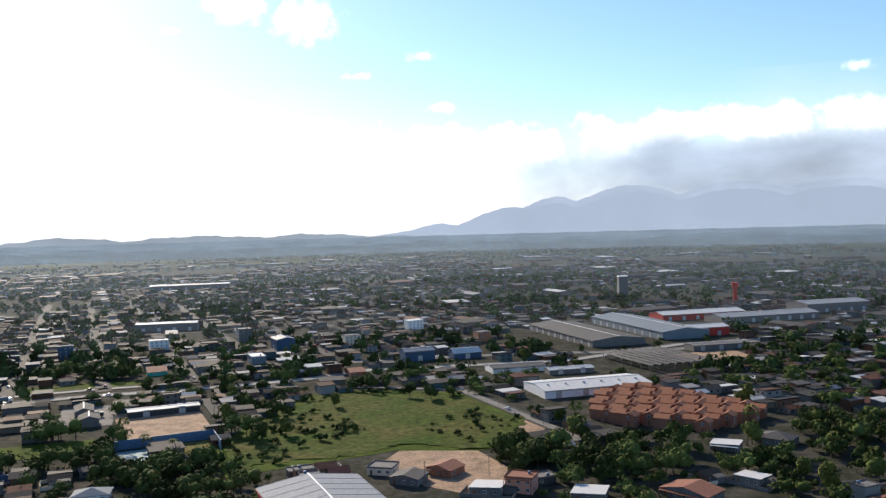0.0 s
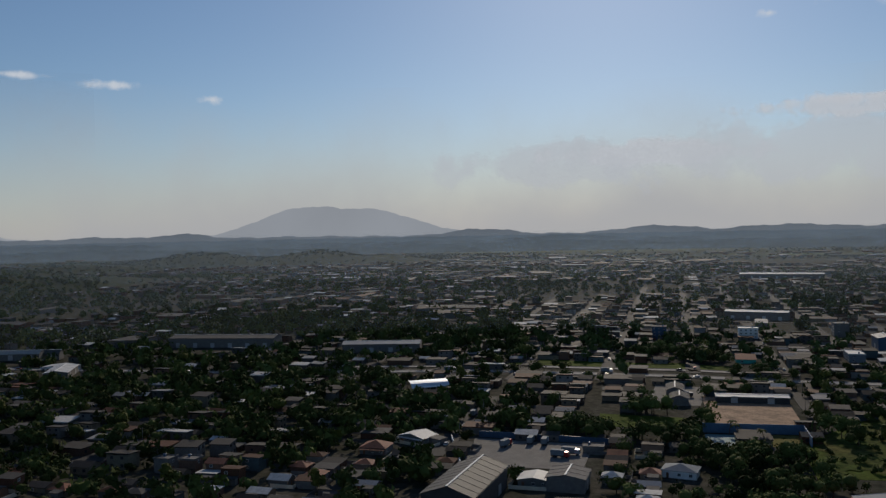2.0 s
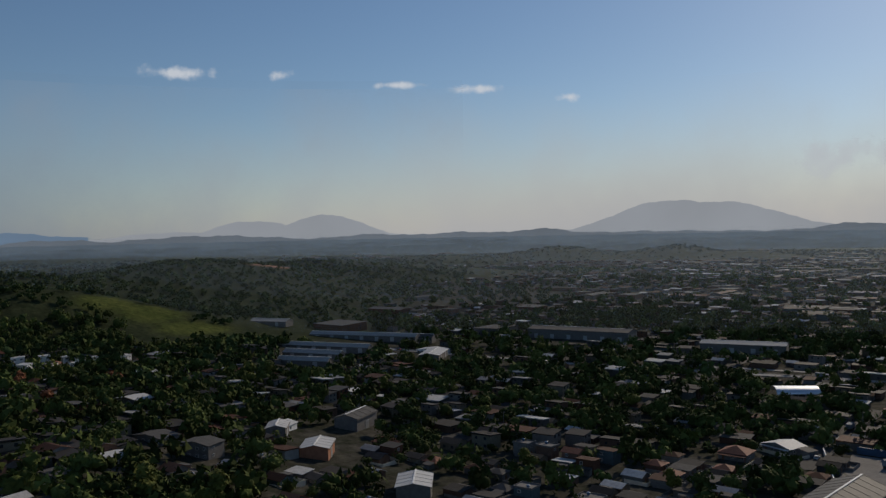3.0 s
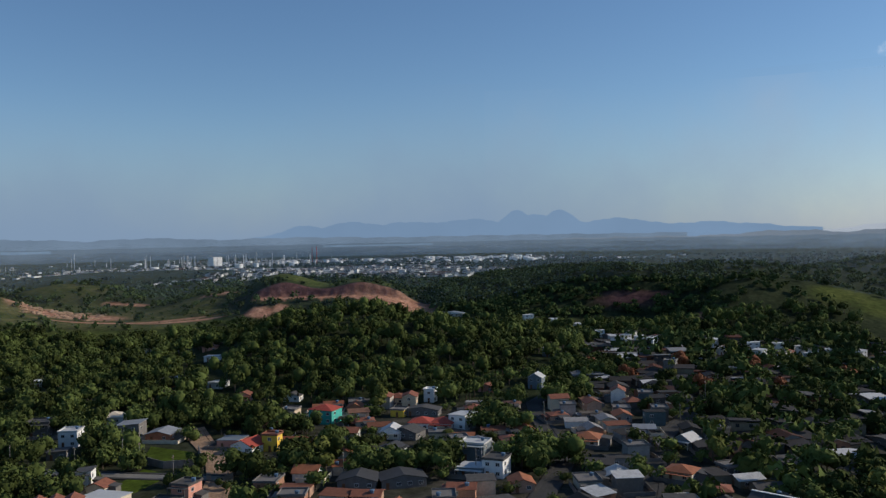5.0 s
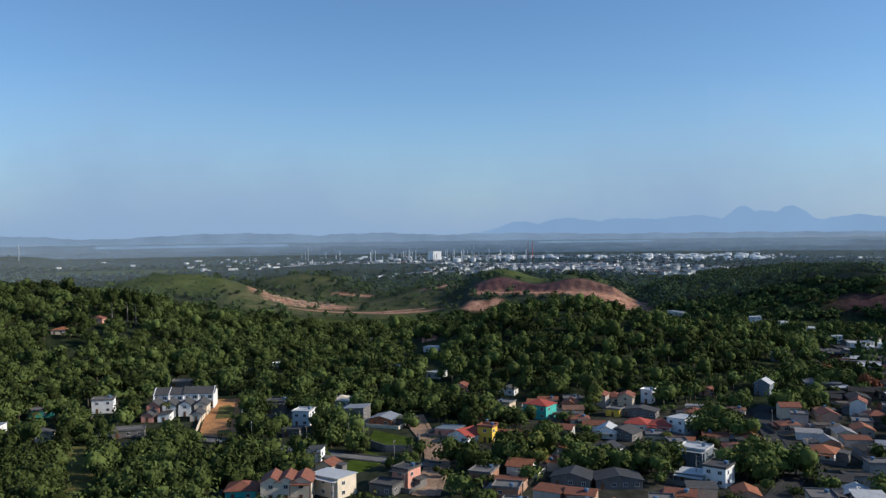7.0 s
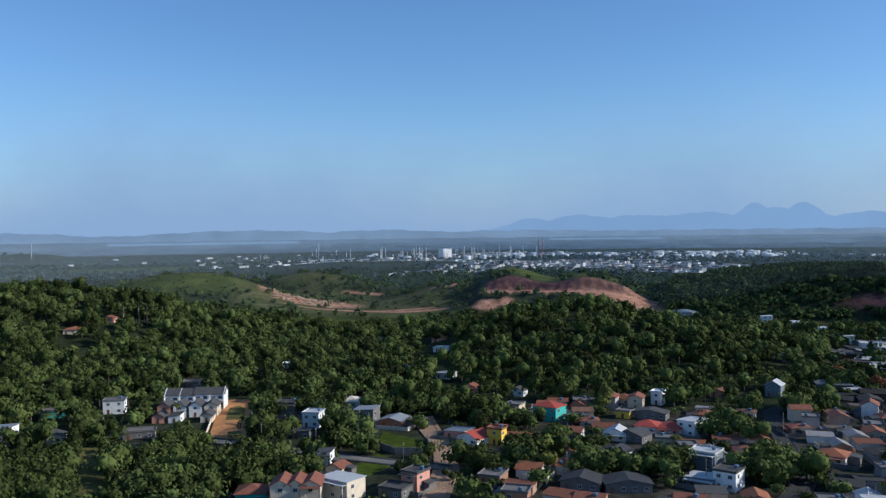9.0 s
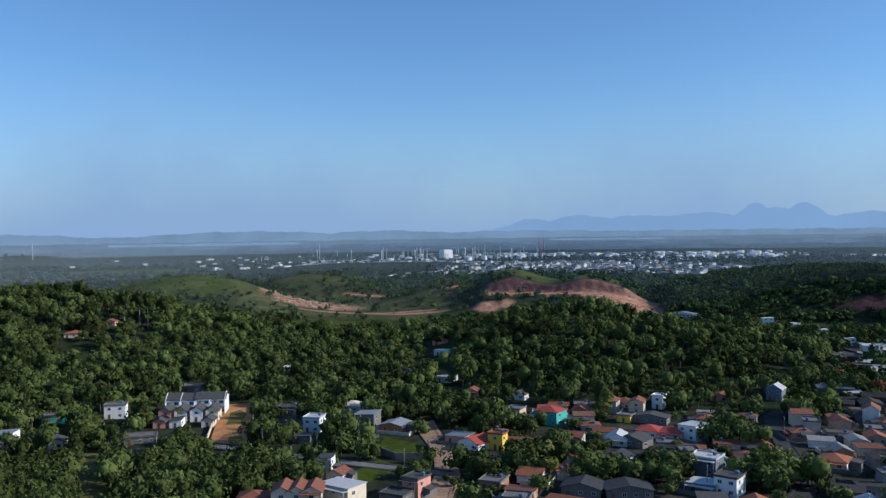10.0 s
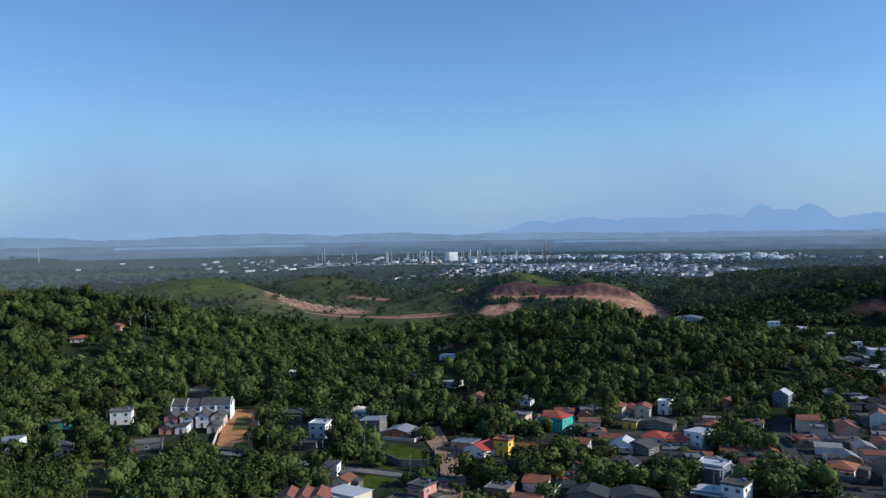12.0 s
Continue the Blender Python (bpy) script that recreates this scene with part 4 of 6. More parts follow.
def place(x, y, turn=0.0, lift=0.0, half=3.0):
    a, b, _ = spot(x, y)
    z = min(spot(x + sx, y + sy)[2] for sx in (-half, 0, half) for sy in (-half, 0, half))
    return pose(a, b, z + lift, 0, 0, turn)


def hall(x, y, w, d, h, turn, wall_mat, roof_mat, label, rise=1.8, ribs=8, name="warehouse", trim=None, vents=0):
    """A large hall: portal walls, two roof slopes laid in sheets, ridge cap, gutters and roller doors."""
    TAKEN.append((x, y, 0.5 * math.hypot(w, d)))
    a = math.radians(turn)
    ex, ey = Vector((math.cos(a), math.sin(a))), Vector((-math.sin(a), math.cos(a)))
    CLEAR.append(np.array([tuple(Vector((x, y)) + ex * sx * (w / 2 + 5) + ey * sy * (d / 2 + 5)) for sx, sy in ((-1, -1), (1, -1), (1, 1), (-1, 1))]))
    k = float(reach_of(x, y))
    w, d, h, rise = w * k, d * k, h * (0.4 + 0.6 * k), rise * k
    ob = thing(name, place(x, y, turn), label, "warehouse")
    bm = bmesh.new()
    prism(bm, [(-w / 2, -0.6), (w / 2, -0.6), (w / 2, h), (0, h + rise), (-w / 2, h)], -d / 2, d / 2)
    part("wall", bm, wall_mat, ob)
    for s in (-1, 1):
        me = None
        step = (d + 0.8) / ribs
        for k in range(ribs):
            if me is None:
                bm = bmesh.new()
                e, drop = w / 2 + 0.5, rise * 0.5 / (w / 2)
                prism(bm, [(0, h + rise + 0.05), (s * e, h - drop + 0.05), (s * e, h - drop + 0.2), (0, h + rise + 0.2)], 0.03, step - 0.03)
                prism(bm, [(0, h + rise + 0.2), (s * e, h - drop + 0.2), (s * e, h - drop + 0.3), (0, h + rise + 0.3)], step - 0.22, step - 0.03)
                me = as_mesh("roof_sheet", bm, roof_mat)
            part("roof_sheet", me, None, ob).location = (0, -d / 2 - 0.4 + k * step, 0)
        part("gutter", boxes((s * (w / 2 + 0.5) - 0.14, s * (w / 2 + 0.5) + 0.14, -d / 2 - 0.4, d / 2 + 0.4, h - 0.55, h - 0.28)), trim or M["cement"], ob)
        for k in range(max(1, int(d / 14))):
            part("roller_door", boxes((-0.08, 0.08, -1.8, 1.8, 0, 4.0)), M["steel"], ob).location = (s * (w / 2 + 0.03), -d / 2 + (k + 0.5) * d / max(1, int(d / 14)), 0)
    part("ridge_cap", boxes((-0.35, 0.35, -d / 2 - 0.4, d / 2 + 0.4, h + rise + 0.24, h + rise + 0.42)), M["white"], ob)
    for s in (-1, 1):
        part("gable_trim", boxes((-w / 2, w / 2, s * (d / 2 + 0.05) - 0.05, s * (d / 2 + 0.05) + 0.05, h - 0.9, h - 0.2)), trim or wall_mat, ob)
    for k in range(vents):
        part("roof_vent", boxes((-0.6, 0.6, -0.6, 0.6, 0, 1.1)), M["steel"], ob).location = (w * 0.22, -d / 2 + (k + 0.5) * d / vents, h + rise * 0.6)
    return ob


hall(-19.8, 162, 22.5, 60, 8, 23, M["red"], M["zinc"], "large pale metal warehouse with red edge trim", 1.6, 14, trim=M["red"])
hall(53, 323, 21, 43, 3.4, -74, M["white"], M["white_roof"], "long white-roofed warehouse with roof vents", 1.2, 12, vents=6)
hall(77, 480, 30, 87, 4, 16, M["cement"], M["fibre"], "huge grey gabled factory shed", 1.6, 12)
hall(118, 503, 28, 92, 5, 14, M["bluegrey"], M["bluegrey"], "big blue-grey metal factory shed", 1.8, 12)
hall(143, 474, 13, 24, 5.5, -76, M["red"], M["white_roof"], "red industrial building with pale roof", 1.2, 6)
hall(165, 560, 18, 60, 4.5, -74, M["red"], M["white_roof"], "low red shed with pale roof", 1.5, 8)
hall(200, 540, 20, 70, 4.5, -74, M["cement"], M["zinc"], "long pale metal shed beside factories", 1.5, 8)
hall(262, 585, 22, 50, 7, -74, M["cement"], M["zinc"], "tall pale industrial hall beside sheds", 1.5, 8)
hall(133, 420, 9, 30, 3.2, -76, M["cement"], M["cement"], "low flat cement shed beside the plaza", 0.6, 6)
hall(30, 372, 12, 24, 2.6, -76, M["white"], M["dark_roof"], "low hall with dark roof", 0.8, 6)
hall(52, 362, 6, 20, 2.4, -76, M["cement"], M["white_roof"], "low annex with pale roof", 0.6, 4)
hall(-184, 566, 10, 39, 6, -80, M["cement"], M["white_roof"], "long pale shed across the street grid", 0.8, 8)
hall(-100, 300, 6, 24, 2.6, -65, M["dark_roof"], M["white_roof"], "row of white-roofed market stalls", 0.35, 6)
hall(-128, 300, 6, 12, 3, 23, M["cement"], M["fibre"], "small pale hall in a concrete yard", 1.0, 4)
hall(-120, 285, 6, 9, 3, 23, M["cement"], M["fibre"], "small pale hall in a concrete yard", 1.0, 4)
hall(-88, 461, 10, 15, 7, 23, M["blue"], M["blue"], "tall blue-painted building among houses", 1.0, 4)
hall(-14, 410, 10, 15, 5.5, -70, M["blue"], M["blue"], "blue commercial building with awnings", 1.0, 4)
hall(9, 412, 8, 14, 3.5, -70, M["blue"], M["white_roof"], "blue and white market hall")
hall(-300, 1010, 16, 90, 6, -75, M["cement"], M["white_roof"], "far long shed with a pale roof", 1.0, 4)
hall(-117, 156, 12, 26, 6, 18, M["dark_roof"], M["dark_roof"], "dark workshop shed with ribbed roof", 2.0, 8)
hall(-103, 178, 9, 9, 4, 20, M["cement"], M["cement"], "small cement shed in the lorry yard", 0.8, 3)
TAKEN.append((-208, 254, 9))
vault_ = thing("metal_canopy", spot_pose(-208, 254, -35), "shiny curved metal canopy on steel posts", "canopy")
bm = bmesh.new()
arc_ = [(7.2 * math.cos(math.pi * k / 12), 4.2 + 3.4 * math.sin(math.pi * k / 12)) for k in range(13)]
prism(bm, arc_ + [(x * 0.97, z - 0.16) for x, z in reversed(arc_)], -12, 12)
part("roof", bm, M["bright_metal"], vault_)
post_ = as_mesh("post", boxes((-0.14, 0.14, -0.14, 0.14, -0.3, 4.2)), M["steel"])
for x_ in (-7.0, 7.0):
    for y_ in (-11, -3.7, 3.7, 11):
        part("post", post_, None, vault_).location = (x_, y_, 0)
for hx_, hy_, hw_, hl_, ha_, roof_ in ((-462, 197, 6, 68, -49.5, "pale_sheet"), (-449, 207, 6, 56, -49.5, "fibre"), (-432, 161, 5, 56, -51.5, "pale_sheet"), (-409, 147, 5, 33, -52, "pale_sheet"), (-388, 135, 5, 27, -48, "pale_sheet"), (-560, 172, 9, 28, -50, "pale_sheet")):
    hall(hx_, hy_, hw_, hl_, 3.6, ha_, M["cement"], M[roof_], "long grey factory shed in a row", 1.4, 6)
hall(-229, 83, 8, 11, 4.2, 60, M["brick"], M["white_roof"], "brick building with pale metal roof", 0.8, 4)
hall(-182, 90, 8, 11, 4.2, 60, M["cement"], M["white_roof"], "cement building with pale metal roof", 0.8, 4)
hall(-259, 81, 6, 9, 4, 65, M["cement"], M["white_roof"], "small building with pale metal roof", 0.8, 4)
hall(-188, 15, 13, 18, 6, -25, M["cement"], M["fibre"], "grey gabled shed among houses", 2.6, 6)
hall(-256, 106, 8, 14, 5, 40, M["cement"], M["fibre"], "grey gabled shed among houses", 1.2, 4)
hall(-373, 196, 10, 22, 3.6, 50, M["cement"], M["white_roof"], "pale flat-roofed workshop beside the road", 0.8, 5)
hall(-390, 300, 14, 60, 6, -60, M["cement"], M["fibre"], "long grey shed beside the highway", 1.2, 6)
hall(-300, 330, 12, 40, 5, -55, M["cement"], M["zinc"], "long grey shed beside the highway", 1.0, 6)
for k_ in range(9):
    c_ = Vector((76, 404)) + Vector((0.32, -0.95)) * 24 + Vector((0.95, 0.32)) * (k_ * 3.9 - 4)
    ob_ = thing("platform_roof", spot_pose(c_.x, c_.y, 18.6), "long low dark platform roof on posts", "canopy", "platform roofs of the yard")
    part("roof", gable_roof(3.6, 74, 4.4, 0.6, 0.3, 0.14), M["dark_roof"], ob_)
    post_ = as_mesh("post", boxes((-0.15, 0.15, -0.15, 0.15, 0, 4.7)), M["steel"])
    for j_ in range(6):
        part("post", post_, None, ob_).location = (0, -33 + j_ * 13, 0)
CLEAR.append(np.array([(60, 405), (105, 418), (118, 372), (78, 345)], float))
# terraces of orange-roofed houses
CLEAR.append(np.array([(28, 305), (74, 322), (112, 266), (80, 248), (44, 262)], float))
unit_ = None
for r_ in range(8):
    for k_ in range(12):
        p_ = Vector((68, 312)) + Vector((0.56, -0.83)) * (k_ * 4.7) + Vector((-0.83, -0.56)) * (r_ * 5.6 - 2) + Vector((0.56, -0.83)) * (r_ % 2) * 1.6
        if (r_ > 3 and k_ < r_ - 3) or (r_ > 5 and k_ > 9) or (r_ == 7 and k_ > 7):
            continue
        m_ = spot_pose(p_.x, p_.y, up=(r_ * 7 + k_ * 3) % 4 * 0.35, turn=-34 + 90 * ((r_ + k_) % 2))
        if unit_ is None:
            unit_ = house(m_, 6.2, 6.8, 2, "gable", M["terracotta"], M["tile_orange"], "terracotta terrace house with an orange tile roof", 1.5, 2.5, group="orange terrace houses", name="terrace_house")
        else:
            copy_thing(unit_, m_)
# red tower beside the factories
ob_ = thing("tower", spot_pose(223, 656), "slim red industrial water tower", "tower")
part("shaft", tube(bmesh.new(), (0, 0, 0), (0, 0, 19), 3.0, 2.4, 12), M["red"], ob_)
part("tank", tube(bmesh.new(), (0, 0, 19), (0, 0, 25), 4.2, 4.2, 14), M["red"], ob_)
ob_ = thing("tower", spot_pose(150, 720), "pale concrete block tower", "tower")
part("wall", boxes((-6, 6, -6, 6, 0, 30)), M["cement"], ob_)
part("roof", boxes((-6.3, 6.3, -6.3, 6.3, 30, 31)), M["white"], ob_)


def wall_run(points, h, mat, label, name="boundary_wall", thick=0.25):
    bm = bmesh.new()
    for (x0, y0), (x1, y1) in zip(points, points[1:]):
        d = Vector((x1 - x0, y1 - y0))
        s = Vector((d.y, -d.x)).normalized() * thick / 2
        n = max(1, int(d.length / 5))
        for k in range(n):
            a, b = Vector((x0, y0)) + d * k / n, Vector((x0, y0)) + d * (k + 1) / n
            q = [bm.verts.new(spot(c.x, c.y, zz)) for zz in (-0.5, h) for c in (a - s, b - s, b + s, a + s)]
            for f in ((3, 2, 1, 0), (4, 5, 6, 7), (0, 1, 5, 4), (1, 2, 6, 5), (2, 3, 7, 6), (3, 0, 4, 7)):
                bm.faces.new([q[i] for i in f])
    return tagged(new(name, as_mesh(name, bm, mat)), label, "wall", kind="structure")


wall_run([(-98, 248), (-72, 261), (-66, 247)], 4.6, M["wall_blue"], "blue-painted boundary wall of a court")
wall_run([(-155, 200), (-128, 170)], 2.2, M["white"], "white boundary wall of the lorry yard")
wall_run([(-150, 207), (-112, 220)], 3.0, M["blue"], "blue sheet fence of the lorry yard")
wall_run([(-192.5, -195.5), (-239, -239)], 2.4, M["white"], "white plastered garden wall")
wall_run([(-185, -206.5), (-228, -247.5)], 1.6, M["cream"], "cream plastered garden wall")
wall_run([(-198, -170), (-205, -156), (-201, -145), (-206, -136), (-219, -146)], 2.6, M["cement"], "grey cement retaining wall")
wall_run([(-222, -136), (-236, -148)], 2.0, M["cement"], "grey cement lane wall")
wall_run([(-166, -216), (-176, -196)], 2.0, M["cement"], "grey cement boundary wall")



# ---- houses that stand out ----
NAMED = []
NAMED += [
    ("tall white plastered two-storey house", -150, -257, 8, 8, 2, 125, "lean", "white", "zinc", 1),
    ("small turquoise bungalow in the trees", -178, -275, 9, 6, 1, 133, "slab", "teal", "cement", 1),
    ("cream cottage with a weathered roof", -158, -244, 9, 7, 1, 138, "gable", "cream", "fibre", 1.5),
    ("pale two-storey house in the trees", -194, -263, 9, 7, 2, 134, "slab", "white", "cement", 1),
    ("bare cement house with a flat roof", -240, -276, 10, 8, 1, 120, "slab", "cement", "cement", 1),
    ("low cement house behind a wall", -176, -226, 12, 6, 1, 138, "slab", "cement", "cement", 1),
    ("unpainted cement house with a flat roof", -225, -209, 9, 9, 2, 114, "slab", "cement", "fibre", 1),
    ("white house with a pale flat roof", -217, -190, 7, 8, 2, 112, "slab", "white", "white_roof", 1),
    ("small cement annex with sheet roof", -203, -182, 7, 6, 1, 113, "lean", "cement", "fibre", 1),
    ("white house with a cream hipped roof", -248, -199, 10, 9, 1, 109, "hip", "white", "cream", 2),
    ("grey two-storey house with a sheet roof", -230, -178, 9, 9, 2, 108, "lean", "cement", "zinc", 1.4),
    ("brick house with a pale sheet roof", -231, -167, 10, 10, 1, 102, "gable", "brick", "zinc", 1.2)]
NAMED += [
    ("narrow white two-storey house", -180, -153, 5, 6, 2, 116, "lean", "white", "fibre", 1),
    ("small cream house with tiled roof", -177, -146, 6, 6, 1, 100, "gable", "cream", "tile", 1.3),
    ("cream two-storey building with barred windows", -163, -133, 12, 8, 2, 85, "lean", "cream", "white_roof", 0.8),
    ("pink two-storey house with dark windows", -177, -121, 6, 7, 2, 90, "slab", "pink", "fibre", 1),
    ("flat grey house beside the pink one", -170, -122, 8, 7, 1, 96, "slab", "cement", "fibre", 1),
    ("house with a brown tiled roof", -150, -150, 9, 9, 1, 126, "hip", "teal", "tile", 2),
    ("terrace house with a brown tiled roof", -155, -140, 6, 9, 2, 123, "gable", "cream", "tile", 1.6),
    ("terrace house with a brown tiled roof", -157, -137, 6, 9, 2, 122, "gable", "cream", "tile", 1.6),
    ("terrace house with a brown tiled roof", -153, -143, 6, 9, 2, 124, "gable", "cream", "tile", 1.6),
    ("house with a bright red tiled roof", -224, -132, 10, 9, 1, 81, "gable", "white", "tile_red", 2),
    ("pink house with a blue-grey roof", -228, -140, 9, 8, 1, 92, "lean", "pink", "bluegrey", 1),
    ("narrow yellow two-storey house", -227, -126, 6, 5, 2, 95, "slab", "yellow", "tile", 1)]
NAMED += [
    ("turquoise house with a red tiled hip roof", -265, -127, 11, 9, 2, 86, "hip", "teal", "tile_red", 2),
    ("small pale house at the wood's edge", -293, -154, 8, 6, 1, 98, "gable", "white", "fibre", 1.2),
    ("small orange house at the wood's edge", -290, -173, 7, 6, 1, 101, "gable", "pink", "tile", 1.4),
    ("white house with a steep pale gable", -250, -97, 8, 8, 1, 102, "gable", "white", "white_roof", 2),
    ("house with a grey fibre-cement roof", -251, -92, 11, 8, 1, 81, "gable", "cement", "fibre", 1.6),
    ("white house with a dark roof", -229, -89, 9, 8, 1, 82, "gable", "white", "dark_roof", 1.6),
    ("house with a broad red tiled roof", -264, -92, 9, 9, 1, 95, "hip", "white", "tile_red", 2),
    ("house with a broad red tiled roof", -265, -85, 9, 9, 1, 93, "hip", "white", "tile_red", 2),
    ("small yellow flat-roofed house", -280, -106, 6, 6, 1, 91, "slab", "yellow", "cement", 1),
    ("cream house with a tiled roof", -300, -114, 9, 8, 1, 91, "hip", "cream", "tile", 1.8),
    ("small white two-storey house", -305, -103, 5, 5, 2, 89, "slab", "white", "white", 1),
    ("long house with a grey roof", -283, -98, 14, 7, 1, 95, "gable", "cement", "fibre", 1.2)]
NAMED += [
    ("house with a dark sheet roof", -199, -86, 12, 9, 1, 104, "gable", "cement", "dark_roof", 1.6),
    ("house with a dark sheet roof", -203, -76, 14, 9, 1, 121, "gable", "cement", "dark_roof", 1.4),
    ("white house with a pale sheet roof", -267, -79, 8, 9, 2, 72, "lean", "white", "white_roof", 1),
    ("pale green house with a flat white roof", -232, -65, 9, 8, 2, 86, "slab", "bluegrey", "white_roof", 1),
    ("blue-grey house with a white sheet roof", -216, -61, 9, 7, 1, 86, "lean", "bluegrey", "white_roof", 1),
    ("white two-storey house with dark windows", -217, -55, 7, 8, 2, 85, "slab", "white", "fibre", 1),
    ("grey-green house with a white double gable", -340, -70, 7, 7, 2, 87, "gable", "bluegrey", "white_roof", 2),
    ("grey house with a pale roof", -398, -76, 6, 6, 2, 81, "lean", "bluegrey", "white_roof", 1),
    ("small pink gabled house", -328, -87, 8, 6, 1, 85, "gable", "pink", "tile", 1.2),
    ("white cottage on the wooded slope", -401, -300, 9, 6, 1, 107, "gable", "white", "fibre", 1.2),
    ("cement house on the wooded slope", -409, -286, 12, 7, 1, 105, "slab", "cement", "cement", 1),
    ("unpainted brick house on the slope", -300, -213, 9, 8, 2, 106, "slab", "pink", "cement", 1)]
NAMED += [
    ("brick cottage with a tiled roof in the woods", -292, -402, 9, 7, 1, 120, "gable", "pink", "tile", 1.4),
    ("grey cement house in the valley", -370, -257, 9, 7, 1, 108, "slab", "cement", "cement", 1),
    ("brown tiled house in the valley", -368, -239, 9, 7, 1, 115, "gable", "pink", "tile", 1.2),
    ("pale long shed in the valley", -345, -222, 10, 6, 1, 95, "lean", "white", "white_roof", 1),
    ("pale roofed shed in the valley", -306, -195, 9, 7, 1, 83, "lean", "white", "white_roof", 1),
    ("white flat house in the trees", -298, -276, 8, 6, 1, 118, "slab", "white", "white", 1),
    ("house with an orange tiled roof in the woods", -262, -388, 12, 9, 1, 131, "hip", "cream", "tile_orange", 1.8),
    ("blue-roofed hall at the foot of the hill", -596, -185, 22, 10, 1, 88, "gable", "white", "bluegrey", 1.4),
    ("tall pale unfinished block of flats", -380, -20, 6, 7, 3, 83, "slab", "cement", "cement", 1),
    ("house with an orange tiled roof", -255, -37, 9, 9, 1, 89, "hip", "white", "tile_orange", 2),
    ("small house with a white gable", -259, -9, 7, 7, 1, 62, "gable", "bluegrey", "white_roof", 2),
    ("house with a red tiled roof", -225, -9, 9, 8, 1, 73, "hip", "cream", "tile_orange", 1.8),
    ("house with a pale sheet roof", -253, 32, 10, 7, 1, 23, "gable", "cement", "white_roof", 1),
    ("house with a pale sheet roof", -339, 51, 14, 9, 1, 32, "gable", "cement", "white_roof", 1),
    ("house with a grey sheet roof", -272, 47, 14, 8, 1, 31, "gable", "cement", "fibre", 1),
    ("house with a grey sheet roof", -243, 16, 8, 7, 1, 37, "gable", "cement", "fibre", 1)]
NAMED += [
    ("two-storey house with a grey roof", -247, 55, 12, 8, 2, 38, "gable", "cement", "fibre", 1),
    ("house with a pale sheet roof", -266, 85, 8, 7, 1, 43, "gable", "white", "white_roof", 1),
    ("hall with a pale sheet roof", -390, 205, 18, 10, 1, 32, "gable", "white", "white_roof", 1),
    ("house with a pale sheet roof", -306, 125, 8, 8, 1, 38, "gable", "cement", "white_roof", 1),
    ("house with a pale sheet roof", -162, 193, 11, 8, 1, 0, "gable", "cement", "white_roof", 1.2),
    ("house with a brown tiled roof", -164, 177, 9, 8, 1, 23, "hip", "cement", "tile", 2),
    ("yard building with a pale roof", -111, 176, 9, 8, 1, 22, "gable", "cement", "white_roof", 0.8),
    ("pale roofed house among trees", -535, 1204, 9, 8, 1, 14, "gable", "cement", "white_roof", 0.8),
    ("white villa with a pale blue-grey roof", -85, 202, 10, 7, 1, 13, "hip", "white", "bluegrey", 1.6),
    ("unfinished cement house by the field", -17, 219, 8, 7, 1, -16, "slab", "cream", "cement", 1),
    ("grey house by the dusty lane", -10, 210, 9, 8, 1, -22, "gable", "cement", "fibre", 1),
    ("brick house by the dusty lane", -1, 217, 9, 8, 1, -35, "gable", "brick", "tile", 1.2)]
NAMED += [
    ("cement house with a pale roof", 9, 200, 9, 7, 1, -18, "lean", "cement", "white_roof", 1),
    ("reddish house among trees", 17, 201, 8, 7, 2, -20, "slab", "pink", "tile", 1),
    ("house with a bright pale roof", 32, 194, 9, 8, 1, -19, "lean", "cement", "white_roof", 0.6),
    ("house with a bright pale roof", 76, 233, 9, 7, 1, -28, "lean", "cement", "white_roof", 0.6),
    ("house with a grey hipped roof", 92, 238, 11, 9, 1, -41, "hip", "cement", "fibre", 2),
    ("house with a weathered tile roof", 55, 193, 14, 9, 1, -46, "gable", "cement", "tile", 1.4),
    ("house with a bright pale roof", 72, 202, 8, 6, 1, -50, "lean", "cement", "white_roof", 0.5)]
NAMED += [
    ("dark blue four-storey block with a flat roof", -196, 440, 9, 9, 4, 23, "slab", "blue", "cement", 1),
    ("pale green two-storey commercial building", -92, 414, 16, 8, 2, -67, "slab", "bluegrey", "white_roof", 1),
    ("brown-roofed hall with a teal front", -132, 388, 16, 10, 1, -67, "gable", "teal", "tile", 2),
    ("red-roofed workshops around a yard", -40, 372, 14, 8, 1, -70, "gable", "terracotta", "tile", 1.4),
    ("cream three-storey building with a flat roof", -52, 470, 11, 9, 3, 23, "slab", "cream", "cement", 1),
    ("grey four-storey block of flats", -118, 500, 12, 9, 4, -67, "slab", "cement", "cement", 1),
    ("pale three-storey shop building", -158, 470, 12, 9, 3, 23, "slab", "white", "white_roof", 1),
    ("long pale two-storey school building", -168, 524, 26, 8, 2, -72, "gable", "cement", "pale_sheet", 1),
    ("brick three-storey building with a flat roof", 20, 470, 10, 9, 3, -70, "slab", "brick", "cement", 1),
    ("white three-storey building with a pale roof", -20, 540, 12, 10, 3, 23, "lean", "white", "white_roof", 1)]
